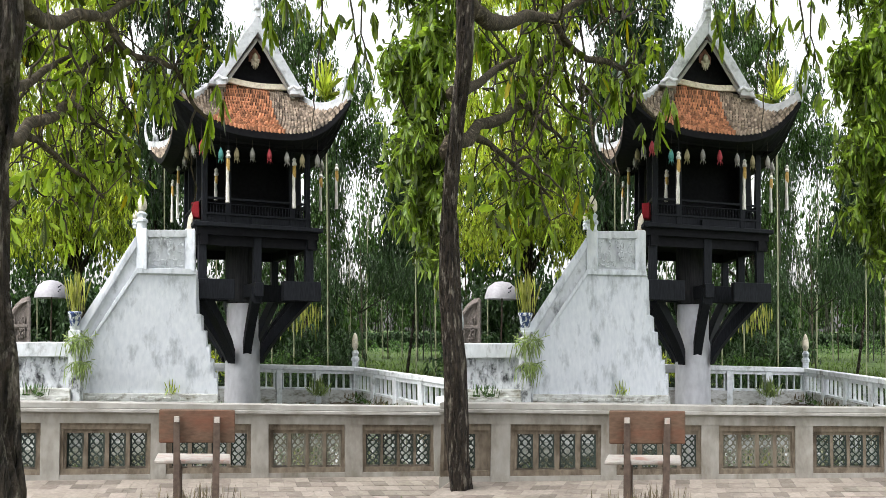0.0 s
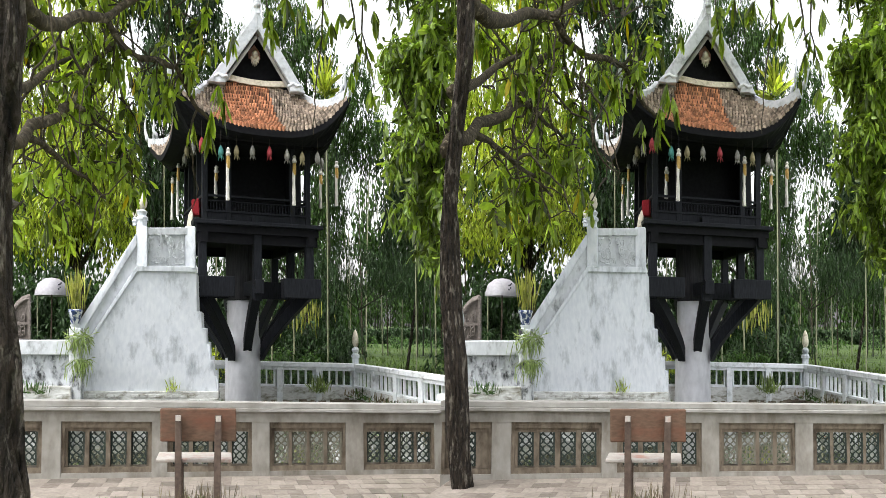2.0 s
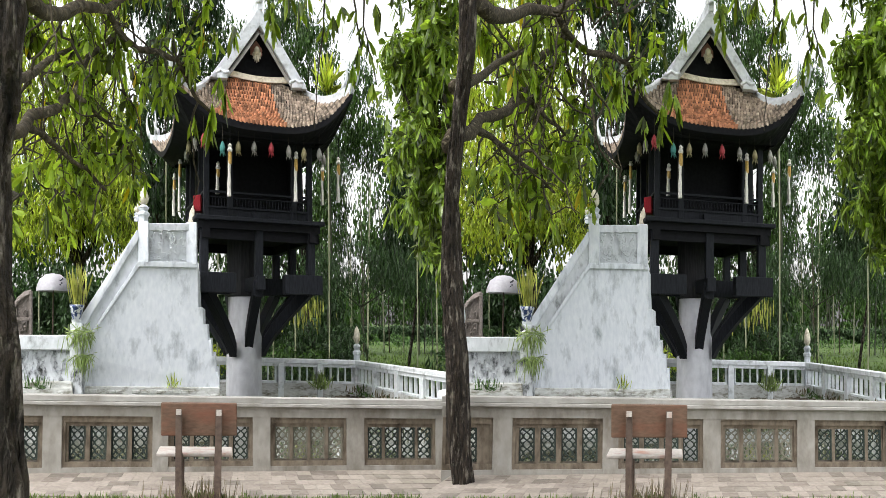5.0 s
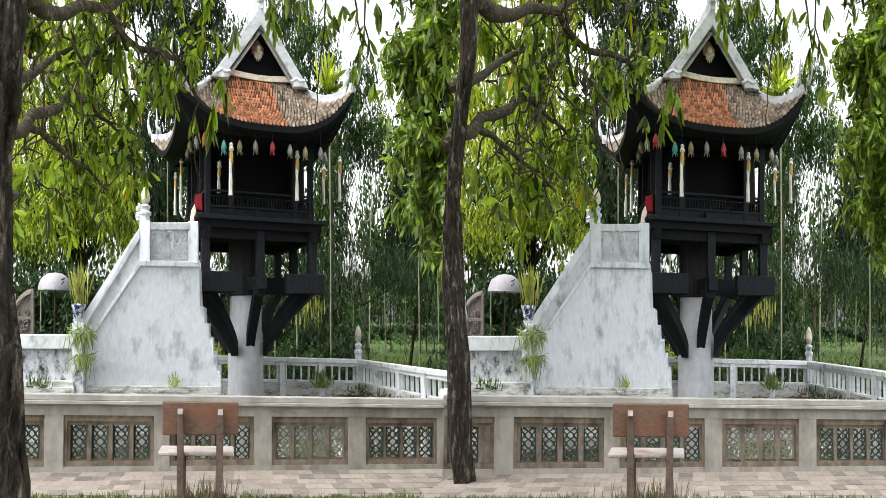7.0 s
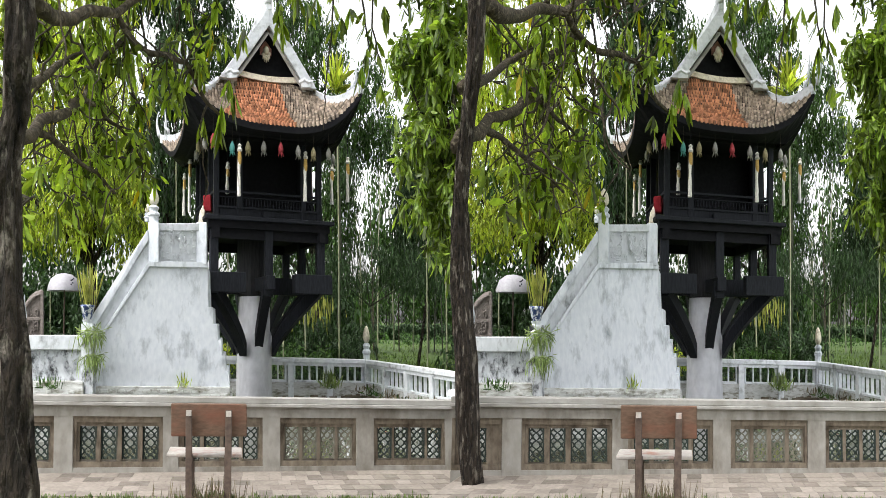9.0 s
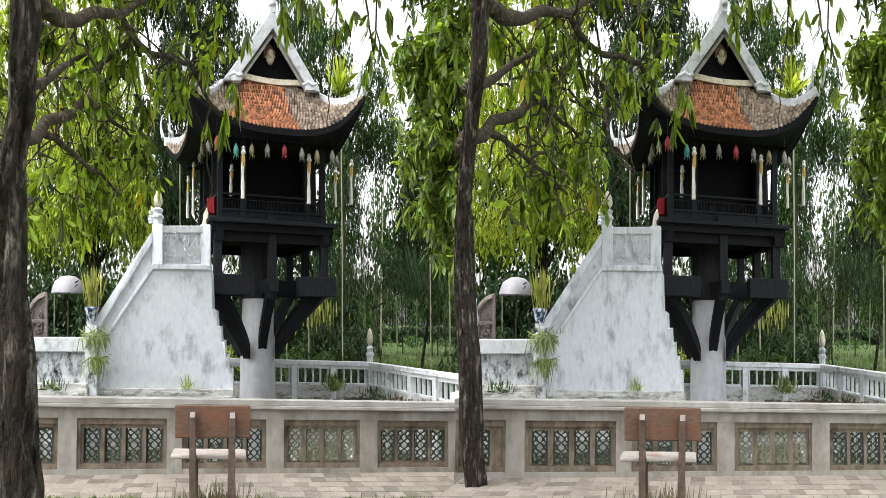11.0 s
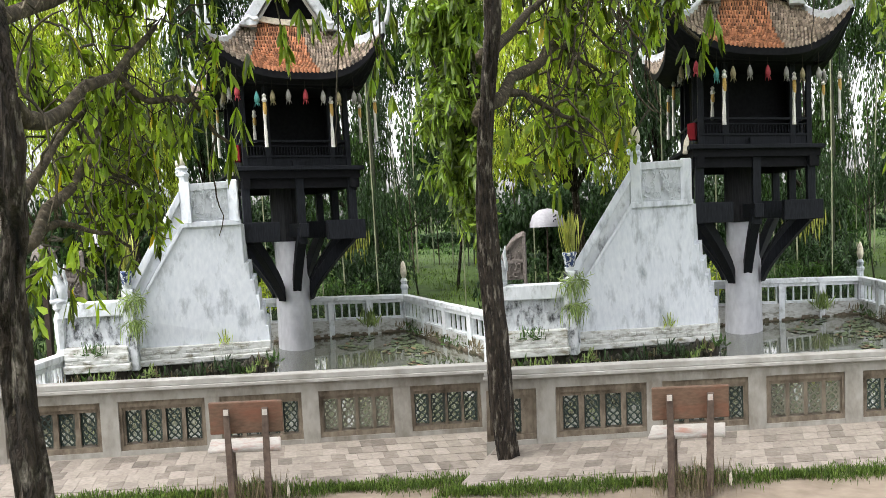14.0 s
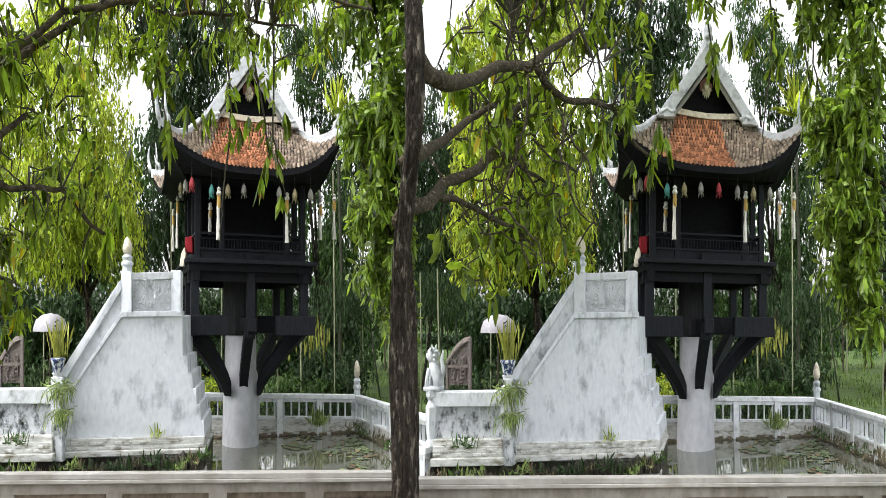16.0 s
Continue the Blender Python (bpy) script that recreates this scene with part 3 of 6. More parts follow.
def build_pond_edge():
    a, b = (-0.521, 20.300, 0.847), (3.033, 21.700, 0.718)
    balustrade("balustrade", a, b, a[2], b[2], 4, "white plaster balustrade with square bars along the far bank")
    c = (3.953, 16.400, 0.711)
    balustrade("balustrade", b, c, b[2], c[2], 4, "white plaster balustrade running down the side of the pond")
    lotus_finial("finial", (3.046, 21.700, 0.705), 0.78, "cream lotus bud finial on the corner of the balustrade")
    d, e = (-3.2, 13.9, 0.62), ((-3.72, 10.6, 0.66) if garden == "west" else (-3.24, 13.5, 0.625))
    balustrade("balustrade", d, e, d[2], e[2], 5 if garden == "west" else 2, "white plaster balustrade beside the carved low wall")
    # low plants just beyond the bars
    rg = np.random.default_rng(14)
    for p, q, ox, oy in ((a, b, 0.0, 0.7), (b, c, 0.3, 0.3)):
        m = 1500
        s = rg.random(m)
        pts = np.stack([p[0] + (q[0] - p[0]) * s + ox * rg.uniform(0.8, 2.0, m), p[1] + (q[1] - p[1]) * s + oy * rg.uniform(0.8, 2.0, m), rg.uniform(-0.1, 0.5, m)], 1)
        v, f = leaves(rg, pts, rg.uniform(0, 6.28, m), rg.uniform(-0.9, 1.2, m), rg.uniform(0.1, 0.22, m), 0.09)
        tagged(cloud("low_plants", v, f, LEAF_DARK, None, "low dark plants beyond the balustrade"), category="plants", kind="stuff")
    bank = Shape()
    for p, q, ox, oy in ((a, b, 0.0, -0.24), (b, c, -0.12, -0.1)):
        n = 40
        rg = random.Random(8)
        for i in range(n):
            s, s1 = i / n, (i + 1) / n
            k = rg.uniform(0.5, 1.0)
            x0, y0, x1, y1 = p[0] + (q[0] - p[0]) * s, p[1] + (q[1] - p[1]) * s, p[0] + (q[0] - p[0]) * s1, p[1] + (q[1] - p[1]) * s1
            zt = -0.03 + 0.06 * rg.random()
            bank.prism([(x0, y0, zt + 0.03), (x1, y1, zt + 0.03), (x1 + ox * k, y1 + oy * k, WATER_Z + 0.02), (x0 + ox * k, y0 + oy * k, WATER_Z + 0.02)], (0, 0, -0.3))
    tagged(part("bank", bank, MUD, None, "dark muddy bank below the balustrade"), category="bank", kind="stuff")
    rng = np.random.default_rng(3)
    vs, fs, vr, fr = [], [], [], []
    for i in range(760):
        x, y = rng.uniform(1.0, 3.0), rng.uniform(14.5, 21.0)
        if noise.noise(Vector((x * 1.5, y * 0.5, 1))) + 0.45 * (x - 2.2) + 0.05 * (y - 18) < 0.0:
            continue
        r = rng.uniform(0.05, 0.12)
        k = 9
        cut = rng.uniform(0, 6.28)
        ring = [(x + 0.5 * r * math.cos(cut + 0.25 + 5.8 * j / (k - 1)), y + r * math.sin(cut + 0.25 + 5.8 * j / (k - 1)), WATER_Z + 0.008 + rng.uniform(-0.002, 0.012)) for j in range(k)]
        tv, tf = (vr, fr) if rng.random() < 0.12 else (vs, fs)
        n = len(tv)
        tv.append((x, y, WATER_Z + 0.006))
        tv += ring
        tf += [(n, n + 1 + j, n + 2 + j) for j in range(k - 1)]
    tagged(cloud("lily_pads", vs, fs, LILY, None, "green lily pads floating on the pond"), category="water plants", kind="stuff")
    tagged(cloud("lily_pads", vr, fr, LILY_RED, None, "reddish lily pads among the green ones"), category="water plants", kind="stuff")


def tuft(name, base, n, h, material, label, spread=0.06, up=(0.7, 1.5), width=0.03, seed=1):
    rng = np.random.default_rng(seed)
    b = np.array([base] * n) + rng.normal(size=(n, 3)) * np.array([spread * 0.5, spread, 0])
    v, f = leaves(rng, b, rng.uniform(0, 6.28, n), -rng.uniform(up[0], up[1], n), rng.uniform(0.5, 1.1, n) * h, width, 0.5)
    t = cloud(name, v, f, material, None, label)
    return tagged(t, category="plant", kind="stuff" if name == "water_weed" else "")


# ---------------------------------------------------------------- stair
def curls(shape, x0, x1, y, z0, z1, seed, n=14, r=0.02):
    """Raised scrolls of a relief."""
    rng = random.Random(seed)
    for _ in range(n):
        cx, cz = rng.uniform(x0, x1), rng.uniform(z0, z1)
        a0, turn, rad = rng.uniform(0, 6.28), rng.choice((-1, 1)), rng.uniform(0.5, 1.0) * (z1 - z0) * 0.28
        path = []
        for i in range(9):
            k = rad * (1 - i / 10)
            px, pz = cx + 0.5 * k * math.cos(a0 + turn * i * 0.6), cz + k * math.sin(a0 + turn * i * 0.6)
            path.append((min(max(px, x0), x1), y, min(max(pz, z0), z1)))
        shape.tube(path, [r * (1 - 0.06 * i) for i in range(9)], 5, 0.6)
    return shape


def brick_course(parent, a, b, z0, z1, fall, length, seed):
    """What still shows of a course of worn bricks along the line a to b; fall: how far it drops on the way."""
    rng = random.Random(seed)
    n = max(2, int((b[0] - a[0]) / length))
    for i in range(n):
        s0, s1 = (i + 0.04 * rng.random()) / n, (i + 1 - 0.04 - 0.08 * rng.random()) / n
        out = rng.uniform(0.008, 0.03)
        p, q = [(a[0] + (b[0] - a[0]) * s, a[1] + (b[1] - a[1]) * s) for s in (s0, s1)]
        lo, top = z0 - fall * s0, z1 - fall * s0 - 0.012 * rng.random()
        if rng.random() < 0.3:
            continue
        part("brick", Shape().prism([(p[0], p[1] - out, lo), (q[0], q[1] - out, lo), (q[0], q[1] - out, top), (p[0], p[1] - out, top)], (0, 0.09, 0)), PLINTH, parent, "", 0.008)


def build_stair():
    t = thing("stair", (-1.251, 15.000, 0.421), "whitewashed stair with stepped flank and carved parapet", "stair")
    wall = [(-2.206, 14.200, 0.579), (-2.172, 14.200, 1.078), (-1.316, 14.800, 2.443), (-0.415, 15.400, 2.463), (-0.402, 15.400, 1.804), (-0.330, 15.450, 1.805), (-0.320, 15.450, 1.531), (-0.256, 15.500, 1.531), (-0.246, 15.500, 1.275), (-0.191, 15.500, 1.275), (-0.181, 15.500, 1.020), (-0.126, 15.550, 1.018), (-0.116, 15.550, 0.763), (-0.070, 15.550, 0.754), (-0.051, 15.550, 0.491)]
    part("flank_wall", Shape().prism(wall, (0.0, 2.2, 0)), PLASTER, t, "streaked limewashed flank wall", 0.008)
    plinth = [(-2.237, 14.100, 0.356), (-2.241, 14.100, 0.619), (-0.051, 15.450, 0.516), (-0.050, 15.450, 0.182)]
    part("plinth", Shape().prism(plinth, (0.0, 2.3, 0)), PLINTH, t, "damp stained plinth", 0.01)
    plinth = [(-2.254, 14.000, 0.348), (-2.255, 14.000, 0.438), (-0.023, 15.350, 0.335), (-0.023, 15.350, 0.263)]
    part("plinth_step", Shape().prism(plinth, (0.0, 2.5, 0)), PLINTH, t, "", 0.01)
    # Near-black solid stands in for the dark hollow under the plinth.
    plinth = [(-2.239, 14.120, -0.236), (-2.248, 14.120, 0.346), (-0.032, 15.470, 0.262), (-0.030, 15.470, -0.402)]
    part("footing", Shape().prism(plinth, (0.0, 2.2, 0)), FOOTING, t, "near-black footing in the hollow above the water")
    brick_course(t, (-2.237, 14.100), (-0.055, 15.450), 0.445, 0.505, 0.10, 0.15, 51)
    brick_course(t, (-2.237, 14.100), (-0.055, 15.450), 0.515, 0.575, 0.10, 0.12, 52)
    low = [(-2.26, 13.80, -0.6), (-2.26, 13.80, 0.10), (-0.02, 15.15, 0.04), (-0.02, 15.15, -0.6)]
    part("lower_base", Shape().prism(low, (0.0, 0.5, 0)), PLINTH, t, "pale damp base standing in the water", 0.01)
    # ledge that follows the parapet
    led = [(-2.156, 14.150, 1.046), (-2.157, 14.150, 1.113), (-1.321, 14.750, 2.511), (-0.414, 15.350, 2.533), (-0.413, 15.350, 2.442), (-1.311, 14.750, 2.423)]
    part("ledge", Shape().prism(led, (0.0, 0.45, 0)), PLASTER, t, "", 0.006)
    # sloped parapet and its coping
    par = [(-2.172, 14.250, 1.126), (-2.145, 14.250, 1.512), (-1.351, 14.850, 2.855), (-1.321, 14.850, 2.517)]
    part("sloped_parapet", Shape().prism(par, (0.0, 0.3, 0)), OLD_PLASTER, t, "mossy sloped parapet")
    cop = [(-2.220, 14.200, 1.462), (-2.155, 14.200, 1.596), (-1.348, 14.800, 3.010), (-1.329, 14.800, 2.850), (-2.086, 14.200, 1.479)]
    part("sloped_coping", Shape().prism(cop, (0.0, 0.4, 0)), PLASTER, t, "", 0.006)
    # landing parapet
    pan = [(-1.196, 14.950, 2.524), (-1.201, 14.950, 3.043), (-0.573, 15.350, 3.084), (-0.569, 15.350, 2.533)]
    part("parapet_panel", Shape().prism(pan, (0.0, 0.26, 0)), OLD_PLASTER, t, "grey panel with a carved relief")
    x0, x1 = pan[0][0], pan[2][0]
    cv = Shape()
    curls(cv, x0 + 0.04, x1 - 0.04, 15.08, pan[0][2] + 0.04, pan[1][2] - 0.03, 4, 44, 0.012)
    cv.v = [(x, y - 0.19 + 0.6 * (x - x0), z) for x, y, z in cv.v]
    tagged(part("relief", cv, OLD_PLASTER, t, "carved scrolls", smooth=True), kind="stuff")
    top = [(-1.215, 14.900, 3.002), (-1.216, 14.900, 3.119), (-0.553, 15.300, 3.162), (-0.552, 15.300, 3.043)]
    part("parapet_coping", Shape().prism(top, (0.0, 0.36, 0)), OLD_PLASTER, t, "", 0.008)
    for pts in ([(-1.336, 14.820, 2.489), (-1.342, 14.820, 3.137), (-1.174, 14.820, 3.137), (-1.168, 14.820, 2.489)],
                [(-0.595, 15.300, 2.493), (-0.599, 15.300, 3.180), (-0.434, 15.300, 3.181), (-0.431, 15.300, 2.494)]):
        part("newel", Shape().prism(pts, (0.0, 0.42, 0)), PLASTER, t, "", 0.008)
    # treads and the wall on the far side
    for i in range(10):
        tr = Shape()
        x = -2.2 + 0.105 * i
        z = 0.15 + 0.215 * (i + 1)
        tr.box(x, -0.5, 15.9, 16.9, z - 0.215, z)
        part("tread", tr, PLINTH, t)
    back = [(p[0] - 0.22, p[1] + 2.2, p[2] + 0.0) for p in (wall[1], wall[2], (wall[2][0], wall[2][1], wall[2][2] + 0.55), (wall[3][0], wall[3][1], wall[3][2] + 0.6), wall[3], wall[14], wall[0])]
    part("far_parapet", Shape().prism(back, (0.0, 0.28, 0)), PLASTER, t)
    lotus_finial("finial", (-1.269, 15.000, 3.138), 0.56, "cream lotus bud finial on the stair newel", 0.17)
    lotus_finial("finial", (-1.567, 17.200, 3.388), 0.32, "small cream lotus bud finial on the far newel", 0.12)


def build_low_wall():
    t = thing("carved_wall", (-2.651, 14.000, 0.428), "low white wall with a dark-stained carved relief", "wall")
    w = [(-3.135, 13.900, 0.257), (-3.155, 13.900, 1.183), (-2.250, 14.100, 1.180), (-2.235, 14.100, 0.257)]
    part("panel", Shape().prism(w, (0.0, 0.5, 0)), BLACKENED, t, "relief panel blackened by damp", 0.006)
    x0, x1 = w[0][0], w[2][0]
    cv = Shape()
    curls(cv, x0 + 0.06, x1 - 0.06, 13.9, w[1][2] - 0.40, w[1][2] - 0.06, 9, 46, 0.011)
    cv.v = [(x, y + 0.2 * (x - x0), z) for x, y, z in cv.v]
    tagged(part("relief", cv, BLACKENED, t, "carved scrolls", smooth=True), kind="stuff")
    cop = [(-3.173, 13.800, 1.154), (-3.178, 13.800, 1.365), (-2.237, 14.000, 1.365), (-2.234, 14.000, 1.150)]
    part("coping", Shape().prism(cop, (0.0, 0.42, 0)), OLD_PLASTER, t, "thick stained whitewashed coping", 0.012)
    for s in ([(-3.129, 13.700, 0.595), (-3.132, 13.700, 0.707), (-2.194, 13.900, 0.697), (-2.192, 13.900, 0.584)],
              [(-3.102, 13.500, 0.358), (-3.105, 13.500, 0.468), (-2.150, 13.750, 0.450), (-2.149, 13.750, 0.346)]):
        part("step_moulding", Shape().prism(s, (0.0, 0.8, 0)), PLINTH, t, "", 0.01)
    s = [(-3.099, 13.620, 0.426), (-3.104, 13.620, 0.617), (-2.185, 13.850, 0.603), (-2.182, 13.850, 0.410)]
    part("base_course", Shape().prism(s, (0.0, 0.6, 0)), PLINTH, t, "stained base course")
    # Same near-black stand-in for the dark hollow under the mouldings.
    s = [(-3.097, 13.640, -0.256), (-3.111, 13.640, 0.361), (-2.171, 13.890, 0.350), (-2.161, 13.890, -0.286)]
    part("footing", Shape().prism(s, (0.0, 0.5, 0)), FOOTING, t, "near-black footing in the hollow above the water")
    brick_course(t, (-3.10, 13.62), (-2.19, 13.85), 0.475, 0.53, 0.012, 0.13, 53)
    brick_course(t, (-3.10, 13.62), (-2.19, 13.85), 0.535, 0.585, 0.012, 0.10, 54)
    s = [(-3.12, 13.32, -0.6), (-3.12, 13.32, 0.10), (-2.14, 13.56, 0.08), (-2.14, 13.56, -0.6)]
    part("lower_base", Shape().prism(s, (0.0, 0.5, 0)), PLINTH, t, "pale damp base standing in the water", 0.01)
    # end pillar by the stair, and the post with the stone lion at the corner
    p = [(-2.221, 13.950, 0.312), (-2.241, 13.950, 1.538), (-2.067, 13.950, 1.539), (-2.048, 13.950, 0.312)]
    part("pillar", Shape().prism(p, (0.0, 0.5, 0)), BLACKENED, t, "damp pillar", 0.008)
    b = (-3.2, 13.95, -0.2)
    part("corner_post", Shape().lathe(b, [(0.17, 0), (0.17, 0.75), (0.21, 0.8), (0.15, 0.9), (0.19, 1.1), (0.2, 1.35), (0.13, 1.45), (0.2, 1.5), (0.2, 1.58)], 8), OLD_PLASTER, t)
    lx, ly, lz = b[0], b[1], b[2] + 1.58
    lion = Shape().box(lx - 0.10, lx + 0.10, ly - 0.18, ly + 0.18, lz, lz + 0.06)
    lion.tube([(lx + 0.07, ly, lz + 0.06), (lx + 0.06, ly, lz + 0.20), (lx, ly, lz + 0.32), (lx - 0.03, ly, lz + 0.44)], [0.13, 0.15, 0.13, 0.09], 9)
    lion.tube([(lx - 0.02, ly, lz + 0.40), (lx - 0.035, ly, lz + 0.48), (lx - 0.04, ly, lz + 0.57), (lx - 0.03, ly, lz + 0.62)], [0.10, 0.13, 0.11, 0.04], 9)
    lion.tube([(lx - 0.04, ly, lz + 0.50), (lx - 0.11, ly, lz + 0.48)], [0.07, 0.05], 7)
    for sgn in (-1, 1):
        lion.tube([(lx - 0.05, ly + 0.09 * sgn, lz + 0.32), (lx - 0.075, ly + 0.10 * sgn, lz + 0.16), (lx - 0.08, ly + 0.10 * sgn, lz + 0.05)], [0.05, 0.045, 0.055], 7)
        lion.tube([(lx - 0.02, ly + 0.09 * sgn, lz + 0.58), (lx - 0.01, ly + 0.11 * sgn, lz + 0.66)], [0.04, 0.012], 6)
    for i in range(7):
        an = 0.5 + 0.8 * i
        lion.tube([(lx + 0.01, ly + 0.08 * math.cos(an), lz + 0.48 + 0.07 * math.sin(an)), (lx + 0.035, ly + 0.12 * math.cos(an), lz + 0.47 + 0.11 * math.sin(an))], [0.045, 0.02], 6)
    lion.tube([(lx + 0.10, ly, lz + 0.10), (lx + 0.13, ly, lz + 0.28), (lx + 0.10, ly, lz + 0.44), (lx + 0.12, ly, lz + 0.58)], [0.05, 0.055, 0.05, 0.012], 7)
    g = thing("stone_lion", (b[0], b[1], b[2] + 1.58), "weathered white stone lion on the corner post", "statue")
    part("figure", lion, RIDGE, g, smooth=True)


def build_potted_plant():
    b = (-2.170, 14.100, 1.396)
    t = thing("potted_plant", b, "blue and white porcelain pot with yellow-green spear leaves", "potted plant")
    part("stand", Shape().lathe(b, [(0.19, 0), (0.19, 0.05), (0.13, 0.09), (0.13, 0.16), (0.16, 0.2)], 10), RAIL_WHITE, t)
    part("pot", Shape().lathe(b, [(0.11, 0.2), (0.14, 0.23), (0.19, 0.37), (0.21, 0.385), (0.21, 0.42), (0.17, 0.42), (0.15, 0.36)], 14), GLAZE, t, smooth=True)
    rng = np.random.default_rng(8)
    n = 46
    base = np.array([(b[0], b[1], b[2] + 0.38)] * n) + rng.normal(size=(n, 3)) * np.array([0.05, 0.08, 0.0])
    v, f = leaves(rng, base, rng.uniform(0, 6.28, n), -rng.uniform(1.15, 1.52, n), rng.uniform(0.35, 0.85, n), 0.06, 0.5)
    cloud("spear_leaves", v, f, SPEAR, t)
    tuft("fern", (-2.059, 13.800, 1.417), 170, 0.36, FERN, "hanging green fern beside the stair", 0.2, (-1.2, 0.7), 0.03, 21)
    tuft("fern", (-2.031, 13.750, 1.094), 110, 0.36, FERN, "pale fern growing out of the wall", 0.16, (-1.3, 0.3), 0.028, 22)
    tuft("weed", (-0.797, 15.100, 0.520), 45, 0.34, LEAF_BRIGHT, "tuft of weeds on the stair plinth", 0.1, (0.6, 1.5), 0.03, 23)
    tuft("shrub", (-2.662, 13.700, 0.612), 60, 0.3, LEAF_MID, "weeds on the wall moulding", 0.2, (0.2, 1.4), 0.04, 24)
    tuft("shrub", (2.086, 20.500, 0.127), 80, 0.55, FERN, "bright green shrub at the foot of the balustrade", 0.18, (0.5, 1.5), 0.06, 25)
    rng2 = random.Random(4)
    for i in range(26):
        x = -3.15 + 0.125 * i
        y = 13.45 if x < -2.3 else 13.75 + 0.56 * (x + 2.3)
        tuft("water_weed", (x, y, rng2.uniform(0.08, 0.24)), rng2.randint(10, 34), rng2.uniform(0.16, 0.4), rng2.choice((LEAF_MID, LEAF_DARK, FERN, DRY, DRY, LEAF_DARK)), "weeds growing at the water's edge", 0.1, (0.0, 1.4), 0.05, 40 + i)
    for i in range(9):
        s = i / 8
        tuft("water_weed", (2.85 + 0.8 * s, 21.1 - 4.5 * s, 0.02), 26, rng2.uniform(0.15, 0.35), rng2.choice((DRY, LEAF_MID)), "weeds at the foot of the balustrade", 0.2, (0.0, 1.4), 0.05, 60 + i)
    # dark rock edge on the ledge under the plinth
    rk = Shape()
    for i in range(64):
        x = -3.10 + 0.048 * i
        y = (13.55 if x < -2.2 else 13.93 + 0.60 * (x + 2.2)) + rng2.uniform(-0.06, 0.06)
        h = rng2.uniform(0.12, 0.28)
        rk.lathe((x, y, 0.06), [(0.11, 0), (rng2.uniform(0.08, 0.13), h * 0.5), (rng2.uniform(0.05, 0.09), h * 0.85), (0.02, h)], 6)
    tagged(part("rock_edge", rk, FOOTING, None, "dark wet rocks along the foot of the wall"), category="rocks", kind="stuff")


# ---------------------------------------------------------------- pagoda
def pg(u, v, z):
    """The pagoda's own frame: u along its front, v along its depth, 0 to 1 each over the platform."""
    x = -0.415 + 2.13 * u - 0.5 * v
    return (x, 15.72 + 1.0 * u + 3.5 * v, z - 0.008 * (x - 0.4))


def pbox(u0, u1, v0, v1, z0, z1):
    s = Shape()
    pts = [pg(u0, v0, z0), pg(u1, v0, z0), pg(u1, v1, z0), pg(u0, v1, z0)]
    top = [pg(u0, v0, z1), pg(u1, v0, z1), pg(u1, v1, z1), pg(u0, v1, z1)]
    return s.add(pts + top, [(0, 1, 2, 3), (7, 6, 5, 4), (0, 4, 5, 1), (1, 5, 6, 2), (2, 6, 7, 3), (3, 7, 4, 0)])


ZP = 3.34          # top of the platform
Z_EAVE, Z_LIFT = 4.83, 0.62
Z_SKIRT = 5.86     # foot of the gable
OV = 0.17          # overhang of the eaves


def eave(k, side):
    """A point of the eave line: side 0 front, 1 right, 2 back, 3 left; k from 0 to 1 along it."""
    a, b = -OV, 1 + OV
    m = a + (b - a) * k
    e = abs(2 * k - 1)
    z = Z_EAVE + Z_LIFT * e ** 3.2
    o = 0.06 * e ** 4
    lo, hi = a - o, b + o
    m = m + (o if k > 0.5 else -o)
    u, v = [(m, lo), (hi, m), (1 - m, hi), (lo, 1 - m)][side]
    z += 0.15 * (u - 0.5) * e ** 3.2
    return (1 + (u - 1) * 0.8 if u > 1 else u, v, z)


def skirt_top(k, side):
    a, b = 0.10, 0.90
    m = a + (b - a) * k
    z = Z_SKIRT - 0.20 * (abs(2 * k - 1) ** 2 if side % 2 == 0 else 1.0)
    return [(m, 0.10, z), (b, 0.10 + 0.80 * k, z), (1 - m, 0.90, z), (a, 0.90 - 0.80 * k, z)][side]


def skirt(k, s, side, lift=0.0):
    """The skirt roof: k along, s from the eave (0) to the gable foot (1), slightly hollow."""
    a, b = eave(k, side), skirt_top(k, side)
    p = [x + (y - x) * s for x, y in zip(a, b)]
    p[2] -= 0.19 * math.sin(math.pi * s)
    return pg(p[0], p[1], p[2] + lift)


